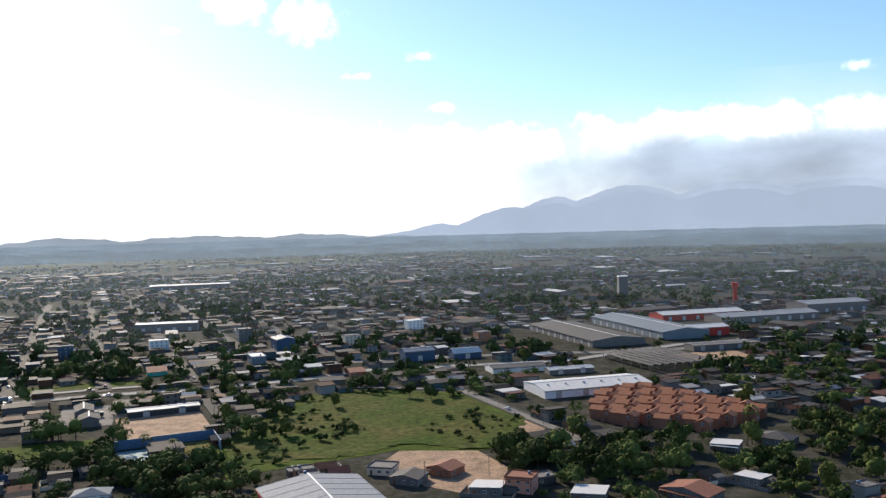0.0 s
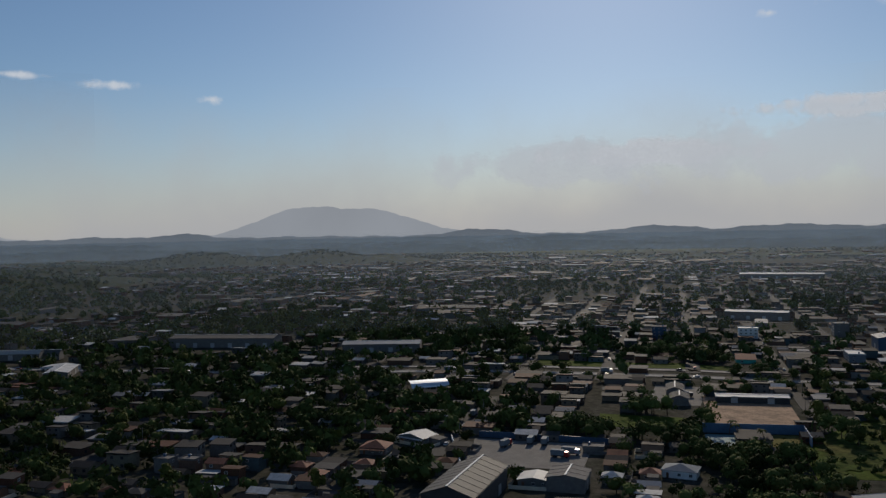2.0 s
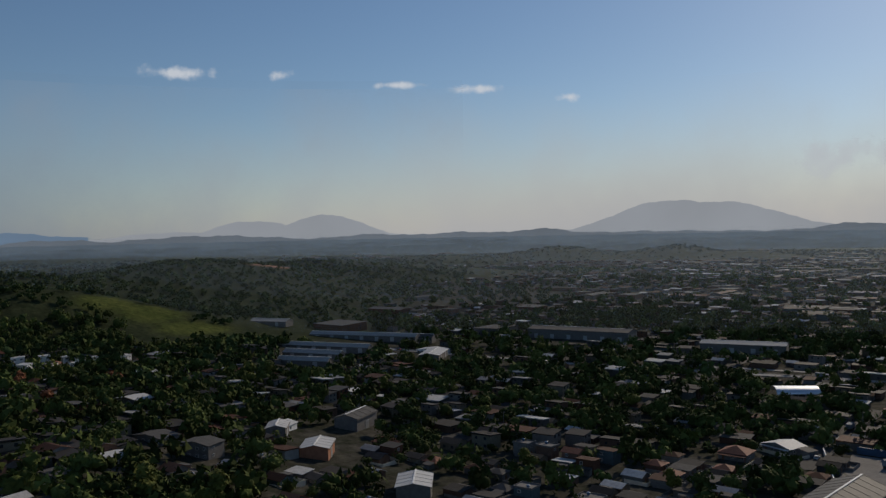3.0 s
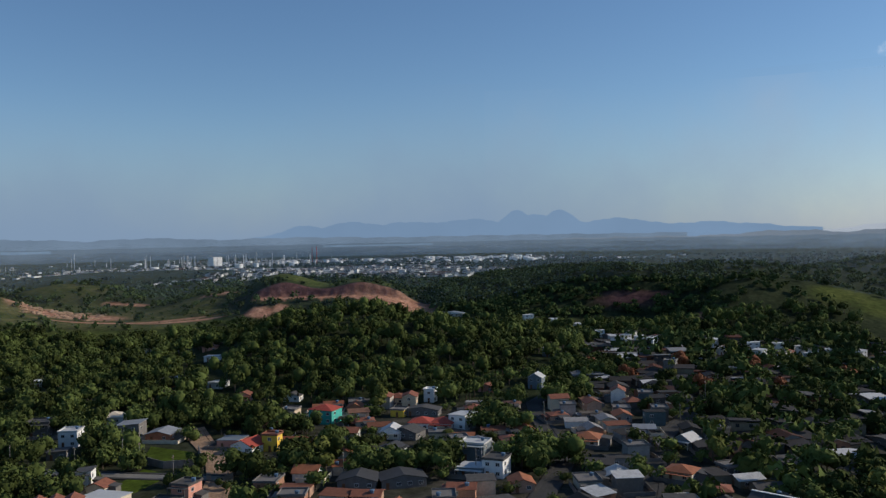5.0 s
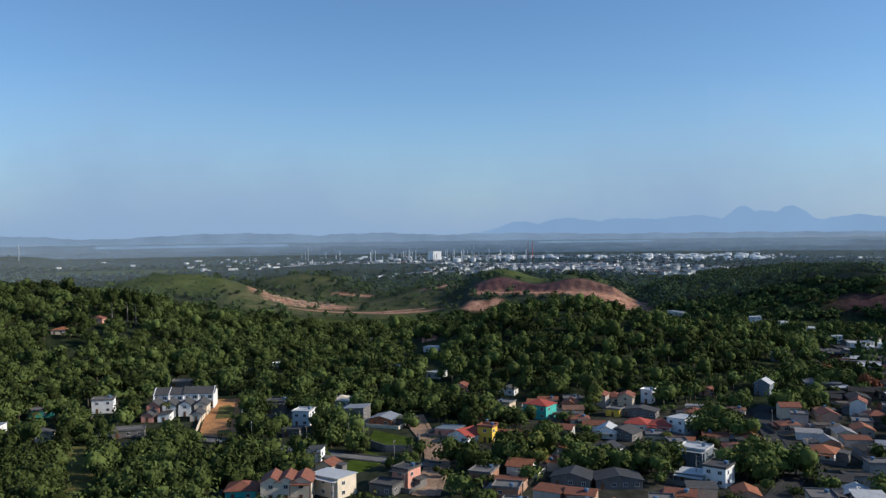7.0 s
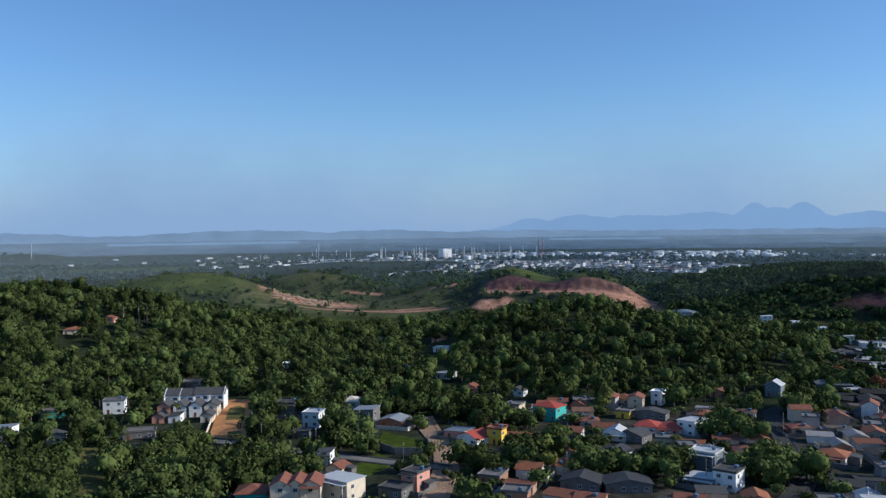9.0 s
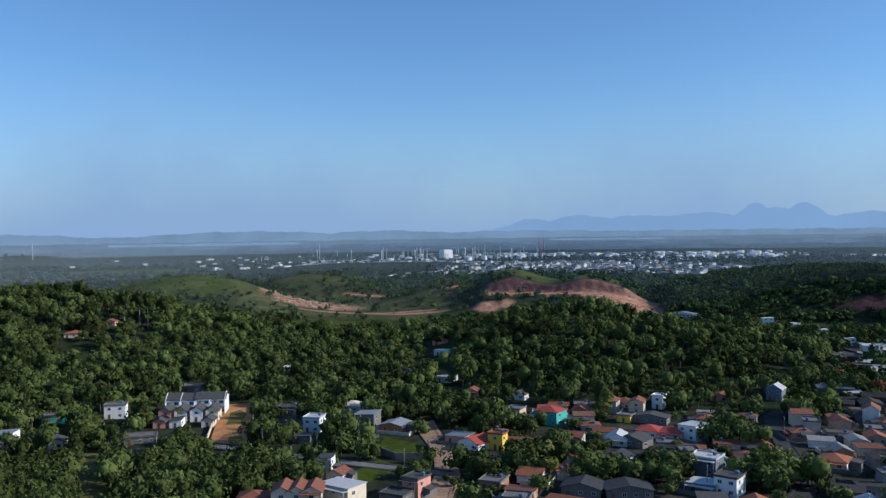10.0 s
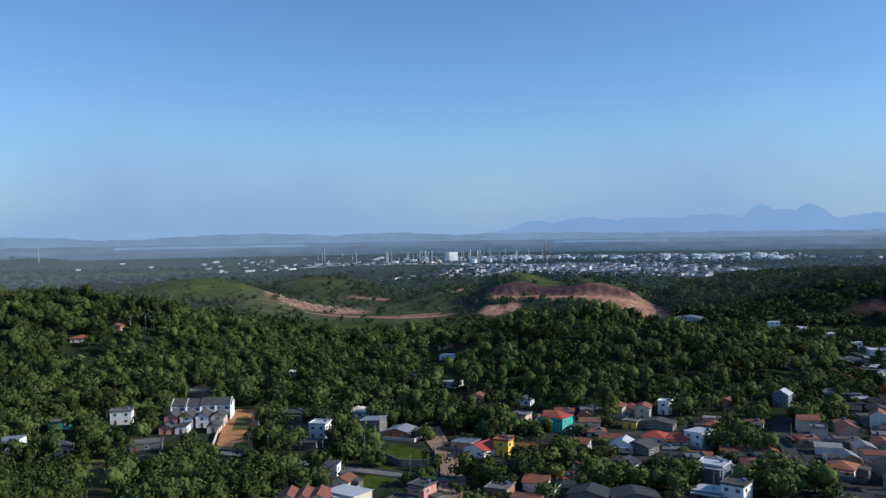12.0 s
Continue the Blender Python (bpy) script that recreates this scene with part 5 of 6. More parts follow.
for label, x, y, w, d, floors, turn, roof, wall_key, roof_key, rise in NAMED:
    k = 0.45 + 0.55 * float(reach_of(x, y)) - 0.14 * (x < -120 and y < 20)
    w, d, rise = w * k, d * k, rise * k
    house(place(x, y, turn, 0, 2.5), w, d, floors, roof, M[wall_key], M[roof_key], label, rise, tank=roof == "slab" and floors > 1, annex=int(abs(x)) % 3 == 0 and math.hypot(x, y) < 330, veranda=int(abs(y)) % 4 == 1)
    TAKEN.append((x, y, 0.55 * max(w, d) / k + 1))
    TAKEN.append((x * 0.957, y * 0.957, 0.6 * w / k))
    if y < -100:
        TAKEN.append((x * 0.93, y * 0.93, 0.42 * w / k))
    if math.hypot(x, y) > 340 and y < 0:
        TAKEN.append((x * 0.925, y * 0.925, 0.5 * w / k)), TAKEN.append((x * 0.9, y * 0.9, 0.3 * w / k))
# white houses in a cluster below the dark quarry
hill_rng = np.random.default_rng(21)
hill_models = {}
for k_, (b_, r_) in enumerate(((97.6, 520), (97.0, 512), (96.6, 498), (96.2, 516), (95.9, 500), (95.5, 512), (95.0, 497), (94.6, 506), (94.2, 492), (94.0, 510), (93.6, 500), (98.2, 528), (95.7, 484), (94.8, 484), (99.0, 560), (99.7, 566), (100.6, 574), (101.4, 582), (102.2, 588), (91.0, 470), (90.4, 480), (89.6, 470), (89.9, 455), (88.6, 462), (88.0, 474), (87.2, 460), (86.6, 470), (86.0, 455), (85.2, 466), (84.4, 455), (83.6, 462), (82.8, 450), (82.0, 458), (81.2, 448), (87.6, 444), (86.2, 440), (84.8, 442))):
    x_, y_ = polar(b_, r_)
    m_ = place(x_, y_, b_ + hill_rng.uniform(-40, 40) + 90 * hill_rng.integers(0, 2), 0.1, 2.5) @ Matrix.Diagonal((hill_rng.uniform(0.65, 1.1), hill_rng.uniform(0.65, 1.1), hill_rng.uniform(0.75, 1.0), 1))
    kind_ = (0, 1, 0, 2, 0, 3)[k_ % 6]
    if kind_ not in hill_models:
        wall_, roof_, shape_, floors_, label_ = (("white", "white_roof", "lean", 2, "white hillside house with a pale sheet roof"), ("cement", "fibre", "gable", 1, "cement hillside house with a grey roof"),
                                                 ("cream", "tile", "gable", 1, "cream hillside house with a brown tiled roof"), ("white", "cement", "slab", 2, "white hillside house with a flat cement roof"))[kind_]
        hill_models[kind_] = house(m_, 8, 6.5, floors_, shape_, M[wall_], M[roof_], label_, 1.0, 2.7, group="houses below the quarry")
    else:
        ob_ = copy_thing(hill_models[kind_], m_)
        ob_.matrix_basis = m_
    TAKEN.append((x_, y_, 5)), TAKEN.append((x_ * 0.975, y_ * 0.975, 5))
# the white row of two-storey houses with lower front wings
for k_ in range(4):
    c_ = Vector((-211, -252)) + Vector((-0.62, 0.79)) * k_ * 5.3
    row_ = house(place(c_.x, c_.y, 38, 0.3 + 0.5 * (k_ > 1), 2), 10, 6.5, 2, "gable", M["white"], M["fibre"], "white row house with a dark sloping roof", 2.2, 3.1, group="white row houses", name="row_house")
    for y_ in (-1.7, 1.5):
        for z_ in (1.5, 4.6):
            window(row_, 5.02, y_, z_, 90, 1.3, 1.2)
    part("balcony", boxes((5.0, 6.3, -3.2, 3.2, 2.95, 3.1), (6.2, 6.3, -3.2, 3.2, 3.1, 3.95), (5.0, 6.2, 3.1, 3.2, 3.1, 5.6)), M["white"], row_)
    for y_ in (-3.1,) if k_ < 2 else (3.1,) if k_ == 3 else ():
        wall_ = bmesh.new()
        prism(wall_, [(-5.4, -1.0), (6.5, -1.0), (6.5, 3.2), (5.7, 6.2), (0.4, 8.75), (-0.4, 8.75), (-5.4, 6.4)], y_ - 0.14, y_ + 0.14)
        part("party_wall", wall_, M["white"], row_)
    part("doorway", boxes((5.0, 5.06, -2.6, -0.4, 0.1, 2.4), (5.0, 5.06, 0.5, 2.7, 0.1, 2.4)), M["glass"], row_, "dark glazed doorways")
    f_ = c_ + Vector((0.79, 0.62)) * 12.5
    house(place(f_.x, f_.y, 128, 0.0, 2), 5.4, 9.5, 2, "gable", M["cream" if k_ == 3 else "pink" if k_ == 0 else "white"], M["fibre"], "small painted front wing of the row houses", 1.8, 2.4, group="row house wings", name="row_house_wing")
    g_ = c_ + Vector((0.79, 0.62)) * 21.5
    if k_ != 2:
        house(place(g_.x, g_.y, 128, 0.0, 2), 5.0, 8, 1, "lean" if k_ == 1 else "gable", M["pink" if k_ == 0 else "white" if k_ < 3 else "cream"], M["fibre"], "small painted front wing of the row houses", 1.4, 2.8, group="row house wings", name="row_house_wing")
    TAKEN.append((c_.x, c_.y, 8)), TAKEN.append((f_.x, f_.y, 6)), TAKEN.append((f_.x * 0.95, f_.y * 0.95, 7)), TAKEN.append((f_.x * 0.91, f_.y * 0.91, 6))


for q_ in (1.0, 0.97, 0.94, 0.91):
    TAKEN.append((-305 * q_, -392 * q_, 5))


# ---- streets of small houses ----
def free(x, y, gap):
    """Where nothing stands yet: off the roads, yards and fields, and clear of placed buildings."""
    ok = np.ones(len(x), bool)
    r = np.hypot(x, y)
    for poly in CLEAR:
        lo, hi = poly.min(0) - 20, poly.max(0) + 20
        s = np.nonzero((x > lo[0]) & (x < hi[0]) & (y > lo[1]) & (y < hi[1]))[0]
        for push in (0.0, 5.0, 10.0) if gap > 0 else (0.0,):
            ok[s] &= ~inside(x[s] * (1 + push / r[s]), y[s] * (1 + push / r[s]), poly)
    for pts, width, open_side in ROADS:
        reach_ = width / 2 + gap + open_side
        lo, hi = pts.min(0) - reach_, pts.max(0) + reach_
        s = np.nonzero((x > lo[0]) & (x < hi[0]) & (y > lo[1]) & (y < hi[1]))[0]
        if not len(s):
            continue
        dist = np.hypot(x[s][:, None] - pts[None, :, 0], y[s][:, None] - pts[None, :, 1])
        at = np.argmin(dist, 1)
        before = r[s] < np.hypot(pts[at, 0], pts[at, 1])
        ok[s] &= dist.min(1) > width / 2 + gap + np.where(before, open_side, 0)
    for tx, ty, tr in TAKEN:
        ok &= np.hypot(x - tx, y - ty) > tr + gap * 0.6
    return ok


lots = []
for b in np.arange(43 - 36 * 30, 900, 36.0):
    for side, off in ((-1, 6.6), (1, 6.6), (-1, 13.6), (1, 13.6)):
        a = np.arange(120, 1750, 5.6)
        lots.append(np.stack([np.full_like(a, b + side * off), a + rng.uniform(-0.8, 0.8, len(a)), np.full_like(a, -67 if side < 0 else 113)], -1))
lots = np.concatenate(lots)
px, py = U.x * lots[:, 1] + V.x * lots[:, 0], U.y * lots[:, 1] + V.y * lots[:, 0]
bearing, reach = np.degrees(np.arctan2(-px, py)), np.hypot(px, py)
keep = (reach > 150) & (reach < 1750) & (bearing > -34) & (bearing < 88) & (urban(px, py) > rng.uniform(0.3, 0.9, len(px))) & (rng.uniform(0, 1, len(px)) < np.where(reach < 420, 0.72, np.where(reach < 700, 0.44, 0.22)))
keep &= ~((bearing < 0) & (reach < 270) & (rng.uniform(0, 1, len(px)) < 0.55))
keep &= ~((bearing > 34) & (reach < 620) & (rng.uniform(0, 1, len(px)) < 0.42))
keep &= ~((reach > 520) & (np.sin(px * 0.011) * np.sin(py * 0.009 + 1) > 0.45))
px, py, turns = px[keep], py[keep], lots[keep, 2]
# the looser quarter on the other side
gx, gy = rng.uniform(-500, -150, 7500), rng.uniform(-260, 130, 7500)
gb, gr = np.degrees(np.arctan2(-gx, gy)), np.hypot(gx, gy)
ok = (urban(gx, gy) > 0.55) & (gb > 86) & (gb < 121) & (gr > 150)
ok |= (urban(gx, gy) > 0.2) & (gb >= 121) & (rng.uniform(0, 1, 7500) < 0.012)
gx, gy = gx[ok], gy[ok]
chosen = []
for x, y in zip(gx, gy):
    if all((x - cx) ** 2 + (y - cy) ** 2 > 7.1 ** 2 for cx, cy in chosen):
        chosen.append((x, y))
chosen = np.array(chosen)
px, py = np.concatenate([px, chosen[:, 0]]), np.concatenate([py, chosen[:, 1]])
turns = np.concatenate([turns, 20 + rng.choice([0, 90, 180, 270], len(chosen)) + rng.uniform(-14, 14, len(chosen))])
good = free(px, py, 2.9)
for gx_, gy_, gr_ in GROVES:
    good &= np.hypot(px - gx_, py - gy_) > gr_
px, py, turns = px[good], py[good], turns[good]
reach = np.hypot(px, py)
order = np.argsort(reach - 90 * ((px < -150) & (py < 0)) + 9000 * (reach < 185))
px, py, turns, reach = px[order], py[order], turns[order], reach[order]
NEAR = 0, 205
KINDS = [(6.6, 8.5, 1, "gable", "fibre", 1.1), (6.2, 7.5, 2, "slab", "cement", 1), (7, 7.5, 1, "hip", "tile", 1.5), (6.2, 9, 1, "lean", "fibre", 0.8), (6.4, 8, 2, "gable", "tile", 1.3), (6, 8, 2, "lean", "fibre", 0.8),
         (7, 9, 1, "slab", "cement", 1), (6.2, 8, 1, "gable", "zinc", 0.9), (6.4, 7.5, 1, "hip", "fibre", 1.4), (7, 8, 1, "gable", "tile_orange", 1.4)]
WORDS = {"fibre": "a grey fibre-cement roof", "cement": "a flat cement roof", "tile": "a brown tiled roof", "zinc": "a pale sheet-metal roof", "tile_orange": "an orange tiled roof"}
models = {}
for i in range(*NEAR):
    k = int(rng.choice(len(KINDS), p=[0.24, 0.07, 0.07, 0.24, 0.04, 0.07, 0.1, 0.06, 0.07, 0.04]))
    m = place(px[i], py[i], turns[i] + rng.uniform(-4, 4), 0, 2.5)
    hill = px[i] < -150 and py[i] < -30
    if hill and rng.uniform() < 0.2:
        k = int(rng.choice([2, 4, 9, 1]))
    # Side-lit hill houses take the lighter set, backlit town houses the darkened one.
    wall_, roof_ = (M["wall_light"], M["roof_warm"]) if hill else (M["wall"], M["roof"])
    k = (k, hill, int(rng.integers(0, 3)) if hill else int(rng.integers(0, 2)))
    if k in models:
        copy_thing(models[k], m)
    else:
        w, d, fl, roof, rk, rise = KINDS[k[0]]
        models[k] = house(m, w, d, fl, roof, wall_, roof_ if rk == "fibre" else M[rk], ("small light-painted" if hill else "small shade-toned") + " rendered house with " + WORDS[rk], rise * (1, 1.25, 0.8)[k[2]], 2.7, tank=roof == "slab" or k[2] == 2, group="houses of the town", annex=k[2] > 0, veranda=k[2] == 2)
    TAKEN.append((px[i], py[i], 5.2 / float(reach_of(px[i], py[i]))))


def house_shape(w, d, h, rise, kind):
    """Vertices, triangles and material numbers of a plain house: 0 wall, 1 roof, 2 window."""
    v, t, mi = [], [], []
    def quad(pts, m):
        n = len(v)
        v.extend(pts)
        t.extend([(n, n + 1, n + 2), (n, n + 2, n + 3)])
        mi.extend([m, m])
    x, y = w / 2, d / 2
    c = [(-x, -y), (x, -y), (x, y), (-x, y)]
    for i in range(4):
        (x0, y0), (x1, y1) = c[i], c[(i + 1) % 4]
        quad([(x0, y0, -1.5), (x1, y1, -1.5), (x1, y1, h), (x0, y0, h)], 0)
        for f in (0.25, 0.72) if i in (0, 1) else ():
            ex, ey = (x1 - x0), (y1 - y0)
            L = math.hypot(ex, ey)
            ex, ey, nx, ny = ex / L, ey / L, ey / L, -ex / L
            for z in np.arange(1.0, h - 1.2, 2.9):
                q = [(x0 + ex * (f * L + s) + nx * 0.05, y0 + ey * (f * L + s) + ny * 0.05, z + zz) for s, zz in ((-0.6, 0), (0.6, 0), (0.6, 1.1), (-0.6, 1.1))]
                quad(q, 2)
    o = 0.4
    if kind == "gable":
        quad([(-x - o, -y - o, h - 0.1), (-x - o, y + o, h - 0.1), (0, y + o, h + rise), (0, -y - o, h + rise)][::-1], 1)
        quad([(x + o, -y - o, h - 0.1), (0, -y - o, h + rise), (0, y + o, h + rise), (x + o, y + o, h - 0.1)][::-1], 1)
        for s in (-1, 1):
            n = len(v)
            v.extend([(-x, s * y, h), (x, s * y, h), (0, s * y, h + rise)])
            t.append((n, n + 1, n + 2) if s < 0 else (n + 1, n, n + 2))
            mi.append(0)
    else:
        e = rise if kind == "lean" else 0.0
        quad([(-x - o, -y - o, h + 0.05), (x + o, -y - o, h + 0.05 + e), (x + o, y + o, h + 0.05 + e), (-x - o, y + o, h + 0.05)], 1)
        for i in range(4):
            (x0, y0), (x1, y1) = c[i], c[(i + 1) % 4]
            k0, k1 = (1 + o / x), (1 + o / y)
            z0, z1 = h + 0.05 + (e if x0 > 0 else 0), h + 0.05 + (e if x1 > 0 else 0)
            quad([(x0 * k0, y0 * k1, z0 - 0.4), (x1 * k0, y1 * k1, z1 - 0.4), (x1 * k0, y1 * k1, z1), (x0 * k0, y0 * k1, z0)], 1)
    return np.array(v), np.array(t), np.array(mi)


def scatter(name, label, category, shapes, which, x, y, z, turn, size, mats, tints, flat=None):
    """Many copies of a few shapes joined into one mesh."""
    vs, ts, ms, tt, n = [], [], [], [], 0
    x, y, z = lay(x, y, z)
    for k, (v, t, mi) in enumerate(shapes):
        s = np.nonzero(which == k)[0]
        if not len(s):
            continue
        ca, sa = np.cos(np.radians(turn[s])), np.sin(np.radians(turn[s]))
        sx = size[s][:, None]
        sz = sx if flat is None else flat[s][:, None]
        X = (v[None, :, 0] * ca[:, None] - v[None, :, 1] * sa[:, None]) * sx + x[s][:, None]
        Y = (v[None, :, 0] * sa[:, None] + v[None, :, 1] * ca[:, None]) * sx + y[s][:, None]
        Z = v[None, :, 2] * sz + z[s][:, None]
        vs.append(np.stack([X, Y, Z], -1).reshape(-1, 3))
        ts.append((t[None] + (np.arange(len(s)) * len(v))[:, None, None] + n).reshape(-1, 3))
        ms.append(np.tile(mi, len(s)))
        tt.append(np.repeat(tints[s], len(v)))
        n += len(s) * len(v)
    me = big_mesh(name, np.concatenate(vs), np.concatenate(ts), mats, np.concatenate(ms), np.concatenate(tt))
    return tagged(new(name, me), label, category, kind="stuff")


SHAPES = [house_shape(8, 9, 3.0, 1.2, "gable"), house_shape(7, 9, 5.4, 0.8, "lean"), house_shape(8, 10, 3.0, 0.6, "lean"), house_shape(9, 12, 3.2, 0, "flat"), house_shape(7, 8, 3.0, 1.3, "gable"), house_shape(8, 14, 3.2, 0.8, "lean")]
rest = np.concatenate([np.arange(0, NEAR[0]), np.arange(NEAR[1], len(px))])
hx, hy = px[rest], py[rest]
hs = rng.uniform(0.85, 1.2, len(rest))
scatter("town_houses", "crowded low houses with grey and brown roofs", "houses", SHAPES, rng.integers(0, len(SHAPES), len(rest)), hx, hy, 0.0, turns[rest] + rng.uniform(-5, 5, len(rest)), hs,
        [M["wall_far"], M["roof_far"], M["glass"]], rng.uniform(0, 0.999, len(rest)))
# far town, sheds and the works on the plain
BIG = [house_shape(18, 40, 6, 2.0, "gable"), house_shape(26, 30, 7, 1.0, "lean"), house_shape(14, 60, 6, 1.5, "gable"), house_shape(12, 14, 9, 0, "flat")]
fb, fr = rng.uniform(-32, 75, 1500), 500 + 2300 * rng.uniform(0, 1, 1500) ** 1.3
fx, fy = -np.sin(np.radians(fb)) * fr, np.cos(np.radians(fb)) * fr
ok = (height(fx, fy) < 2) & (rng.uniform(0, 1, 1500) < np.where(fr < 1100, 0.25, 0.6)) & (fb < 72) & ((fb > 40) | (fr < 2000)) & free(fx, fy, 18)
fx, fy = fx[ok], fy[ok]
scatter("far_sheds", "far pale sheds and workshops on the plain", "sheds", BIG, rng.integers(0, 4, len(fx)), fx, fy, 0.0, 23 + rng.choice([0, 90], len(fx)), rng.uniform(0.8, 1.6, len(fx)),
        [M["wall_far"], M["roof_far"], M["glass"]], rng.uniform(0, 0.999, len(fx)), np.full(len(fx), 0.9))
fb, fr = rng.normal(117, 8.5, 2300), rng.uniform(1150, 2500, 2300)
fx, fy = -np.sin(np.radians(fb)) * fr, np.cos(np.radians(fb)) * fr
ok = (height(fx, fy) < 9) & (np.sin(fx * 0.008) + np.sin(fy * 0.011 + 2) > -0.5)
fx, fy = fx[ok], fy[ok]
scatter("far_town", "far pale houses of a town on the plain", "houses", SHAPES, rng.integers(0, len(SHAPES), len(fx)), fx, fy, 0.0, rng.uniform(0, 360, len(fx)), rng.uniform(0.9, 1.5, len(fx)),
        [M["far_paint"], M["roof_far"], M["glass"]], rng.uniform(0, 0.999, len(fx)))

# ---- the refinery on the plain ----
def storage_tank(x, y, r, h):
    ob = thing("storage_tank", spot_pose(x, y), "white round oil storage tank", "storage tank", "tanks of the refinery")
    part("shell", tube(bmesh.new(), (0, 0, 0), (0, 0, h), r, r, 20), M["white"], ob)
    part("roof", tube(bmesh.new(), (0, 0, h), (0, 0, h + r * 0.12), r * 1.01, r * 0.1, 20), M["white"], ob)


def column(x, y, r, h, mat, label="slim steel refinery column"):
    ob = thing("refinery_column", spot_pose(x, y), label, "tower", "columns of the refinery")
    part("shell", tube(bmesh.new(), (0, 0, 0), (0, 0, h), r, r * 0.8, 10), mat, ob)
    part("platform", tube(bmesh.new(), (0, 0, h * 0.72), (0, 0, h * 0.72 + 0.8), r * 1.8, r * 1.8, 10), M["steel"], ob)


for k_ in range(46):
    b_, d_ = rng.uniform(101.5, 109), rng.uniform(1950, 2350)
    storage_tank(*polar(b_, d_), rng.uniform(7, 13), rng.uniform(8, 11))
for k_ in range(30):
    b_, d_ = rng.uniform(111, 128), rng.uniform(1950, 2300)
    storage_tank(*polar(b_, d_), rng.uniform(6, 11), rng.uniform(8, 11))
for k_ in range(80):
    b_ = rng.normal(122.5, 4.5)
    column(*polar(b_, rng.uniform(1900, 2300)), rng.uniform(0.7, 1.5), rng.uniform(14, 36), M["steel"] if k_ % 6 else M["white"])
for b_, h_ in ((116.3, 68), (116.6, 66), (120.2, 55), (131.2, 60), (148.6, 55), (127.0, 48)):
    column(*polar(b_, 2100), 1.1, h_ * 0.8, M["red"] if b_ < 117 else M["steel"], "tall slender flare stack")
ob_ = thing("block", spot_pose(*polar(122.8, 2050), 157), "large windowless white building", "building")
part("wall", boxes((-15, 15, -13, 13, -1, 29)), M["white"], ob_)
part("roof", boxes((-15.3, 15.3, -13.3, 13.3, 29, 30)), M["white"], ob_)


# ---- trees ----
def crown_shape(seed, leaves, size=(4.2, 4.2, 3.2), base=4.6, leaf=0.9, lobes=4, trunk=True, limbs=3):
    """A lobed crown of many small leaf clumps on a tapered, forked trunk. Materials: 0 leaves, 1 bark."""
    r = np.random.default_rng(seed)
    n = 7
    centre = r.normal(0, 1, (n, 3)) * np.array(size) * 0.42
    centre[0] = 0
    rad = r.uniform(0.42, 0.62, n) * size[0]
    v, t, mi = [], [], []
    pick = r.integers(0, n, leaves)
    d = r.normal(0, 1, (leaves, 3))
    d[:, 2] = np.abs(d[:, 2]) * 0.9 - 0.25
    d /= np.linalg.norm(d, axis=1)[:, None]
    p = centre[pick] + d * rad[pick][:, None] * r.uniform(0.82, 1.08, leaves)[:, None]
    a = np.cross(d, r.normal(0, 1, (leaves, 3)))
    a /= np.linalg.norm(a, axis=1)[:, None]
    nn = d + r.normal(0, 0.45, (leaves, 3))
    b = np.cross(nn, a)
    b /= np.linalg.norm(b, axis=1)[:, None]
    s = leaf * r.uniform(0.6, 1.25, leaves)[:, None]
    v = np.stack([p - a * s - b * s * 0.5, p + a * s - b * s * 0.6, p + b * s * 0.9], 1).reshape(-1, 3)
    t = np.arange(3 * leaves).reshape(-1, 3)
    mi = np.zeros(leaves, int)
    if lobes:
        ico = bmesh.new()
        bmesh.ops.create_icosphere(ico, subdivisions=1, radius=1)
        iv = np.array([q.co[:] for q in ico.verts])
        it = np.array([[q.index for q in f.verts] for f in ico.faces])
        ico.free()
        for c, rr in list(zip(centre, rad))[:lobes]:
            t = np.concatenate([t, it + len(v)])
            v = np.concatenate([v, c + iv * rr * 0.86])
            mi = np.concatenate([mi, np.zeros(len(it), int)])
    v = v + np.array([0, 0, base])
    if trunk:
        bm = bmesh.new()
        tube(bm, (0, 0, -1), (0, 0, base * 0.7), 0.32, 0.2, 5)
        for k in range(limbs):
            q = centre[k + 1]
            tube(bm, (0, 0, base * 0.55), (q[0], q[1], base + q[2] * 0.7), 0.17, 0.07, 4)
        bmesh.ops.triangulate(bm, faces=bm.faces)
        bm.verts.index_update()
        tv, tf = np.array([q.co[:] for q in bm.verts]), np.array([[q.index for q in f.verts] for f in bm.faces])
        bm.free()
        t = np.concatenate([t, tf + len(v)])
        v = np.concatenate([v, tv])
        mi = np.concatenate([mi, np.ones(len(tf), int)])
    return v, t, mi


NEAR_TREES = [crown_shape(k, 180, (4.0 + 0.5 * (k % 3), 4.0, 3.0 + 0.6 * (k % 2)), 5.0, lobes=2, leaf=0.68, limbs=0) for k in range(6)]
LOW_TREES = [crown_shape(10 + k, 190, (4.4 + 0.6 * (k % 3), 4.4, 2.6), 4.2, leaf=0.68, lobes=2, limbs=0) for k in range(6)]
MID_TREES = [crown_shape(20 + k, 50, base=3.3, leaf=1.3, lobes=1, limbs=0, trunk=False) for k in range(5)]
FAR_TREES = [crown_shape(40 + k, 24, (4.6, 4.6, 2.6), 3.6, leaf=2.3, trunk=False, lobes=0) for k in range(4)]


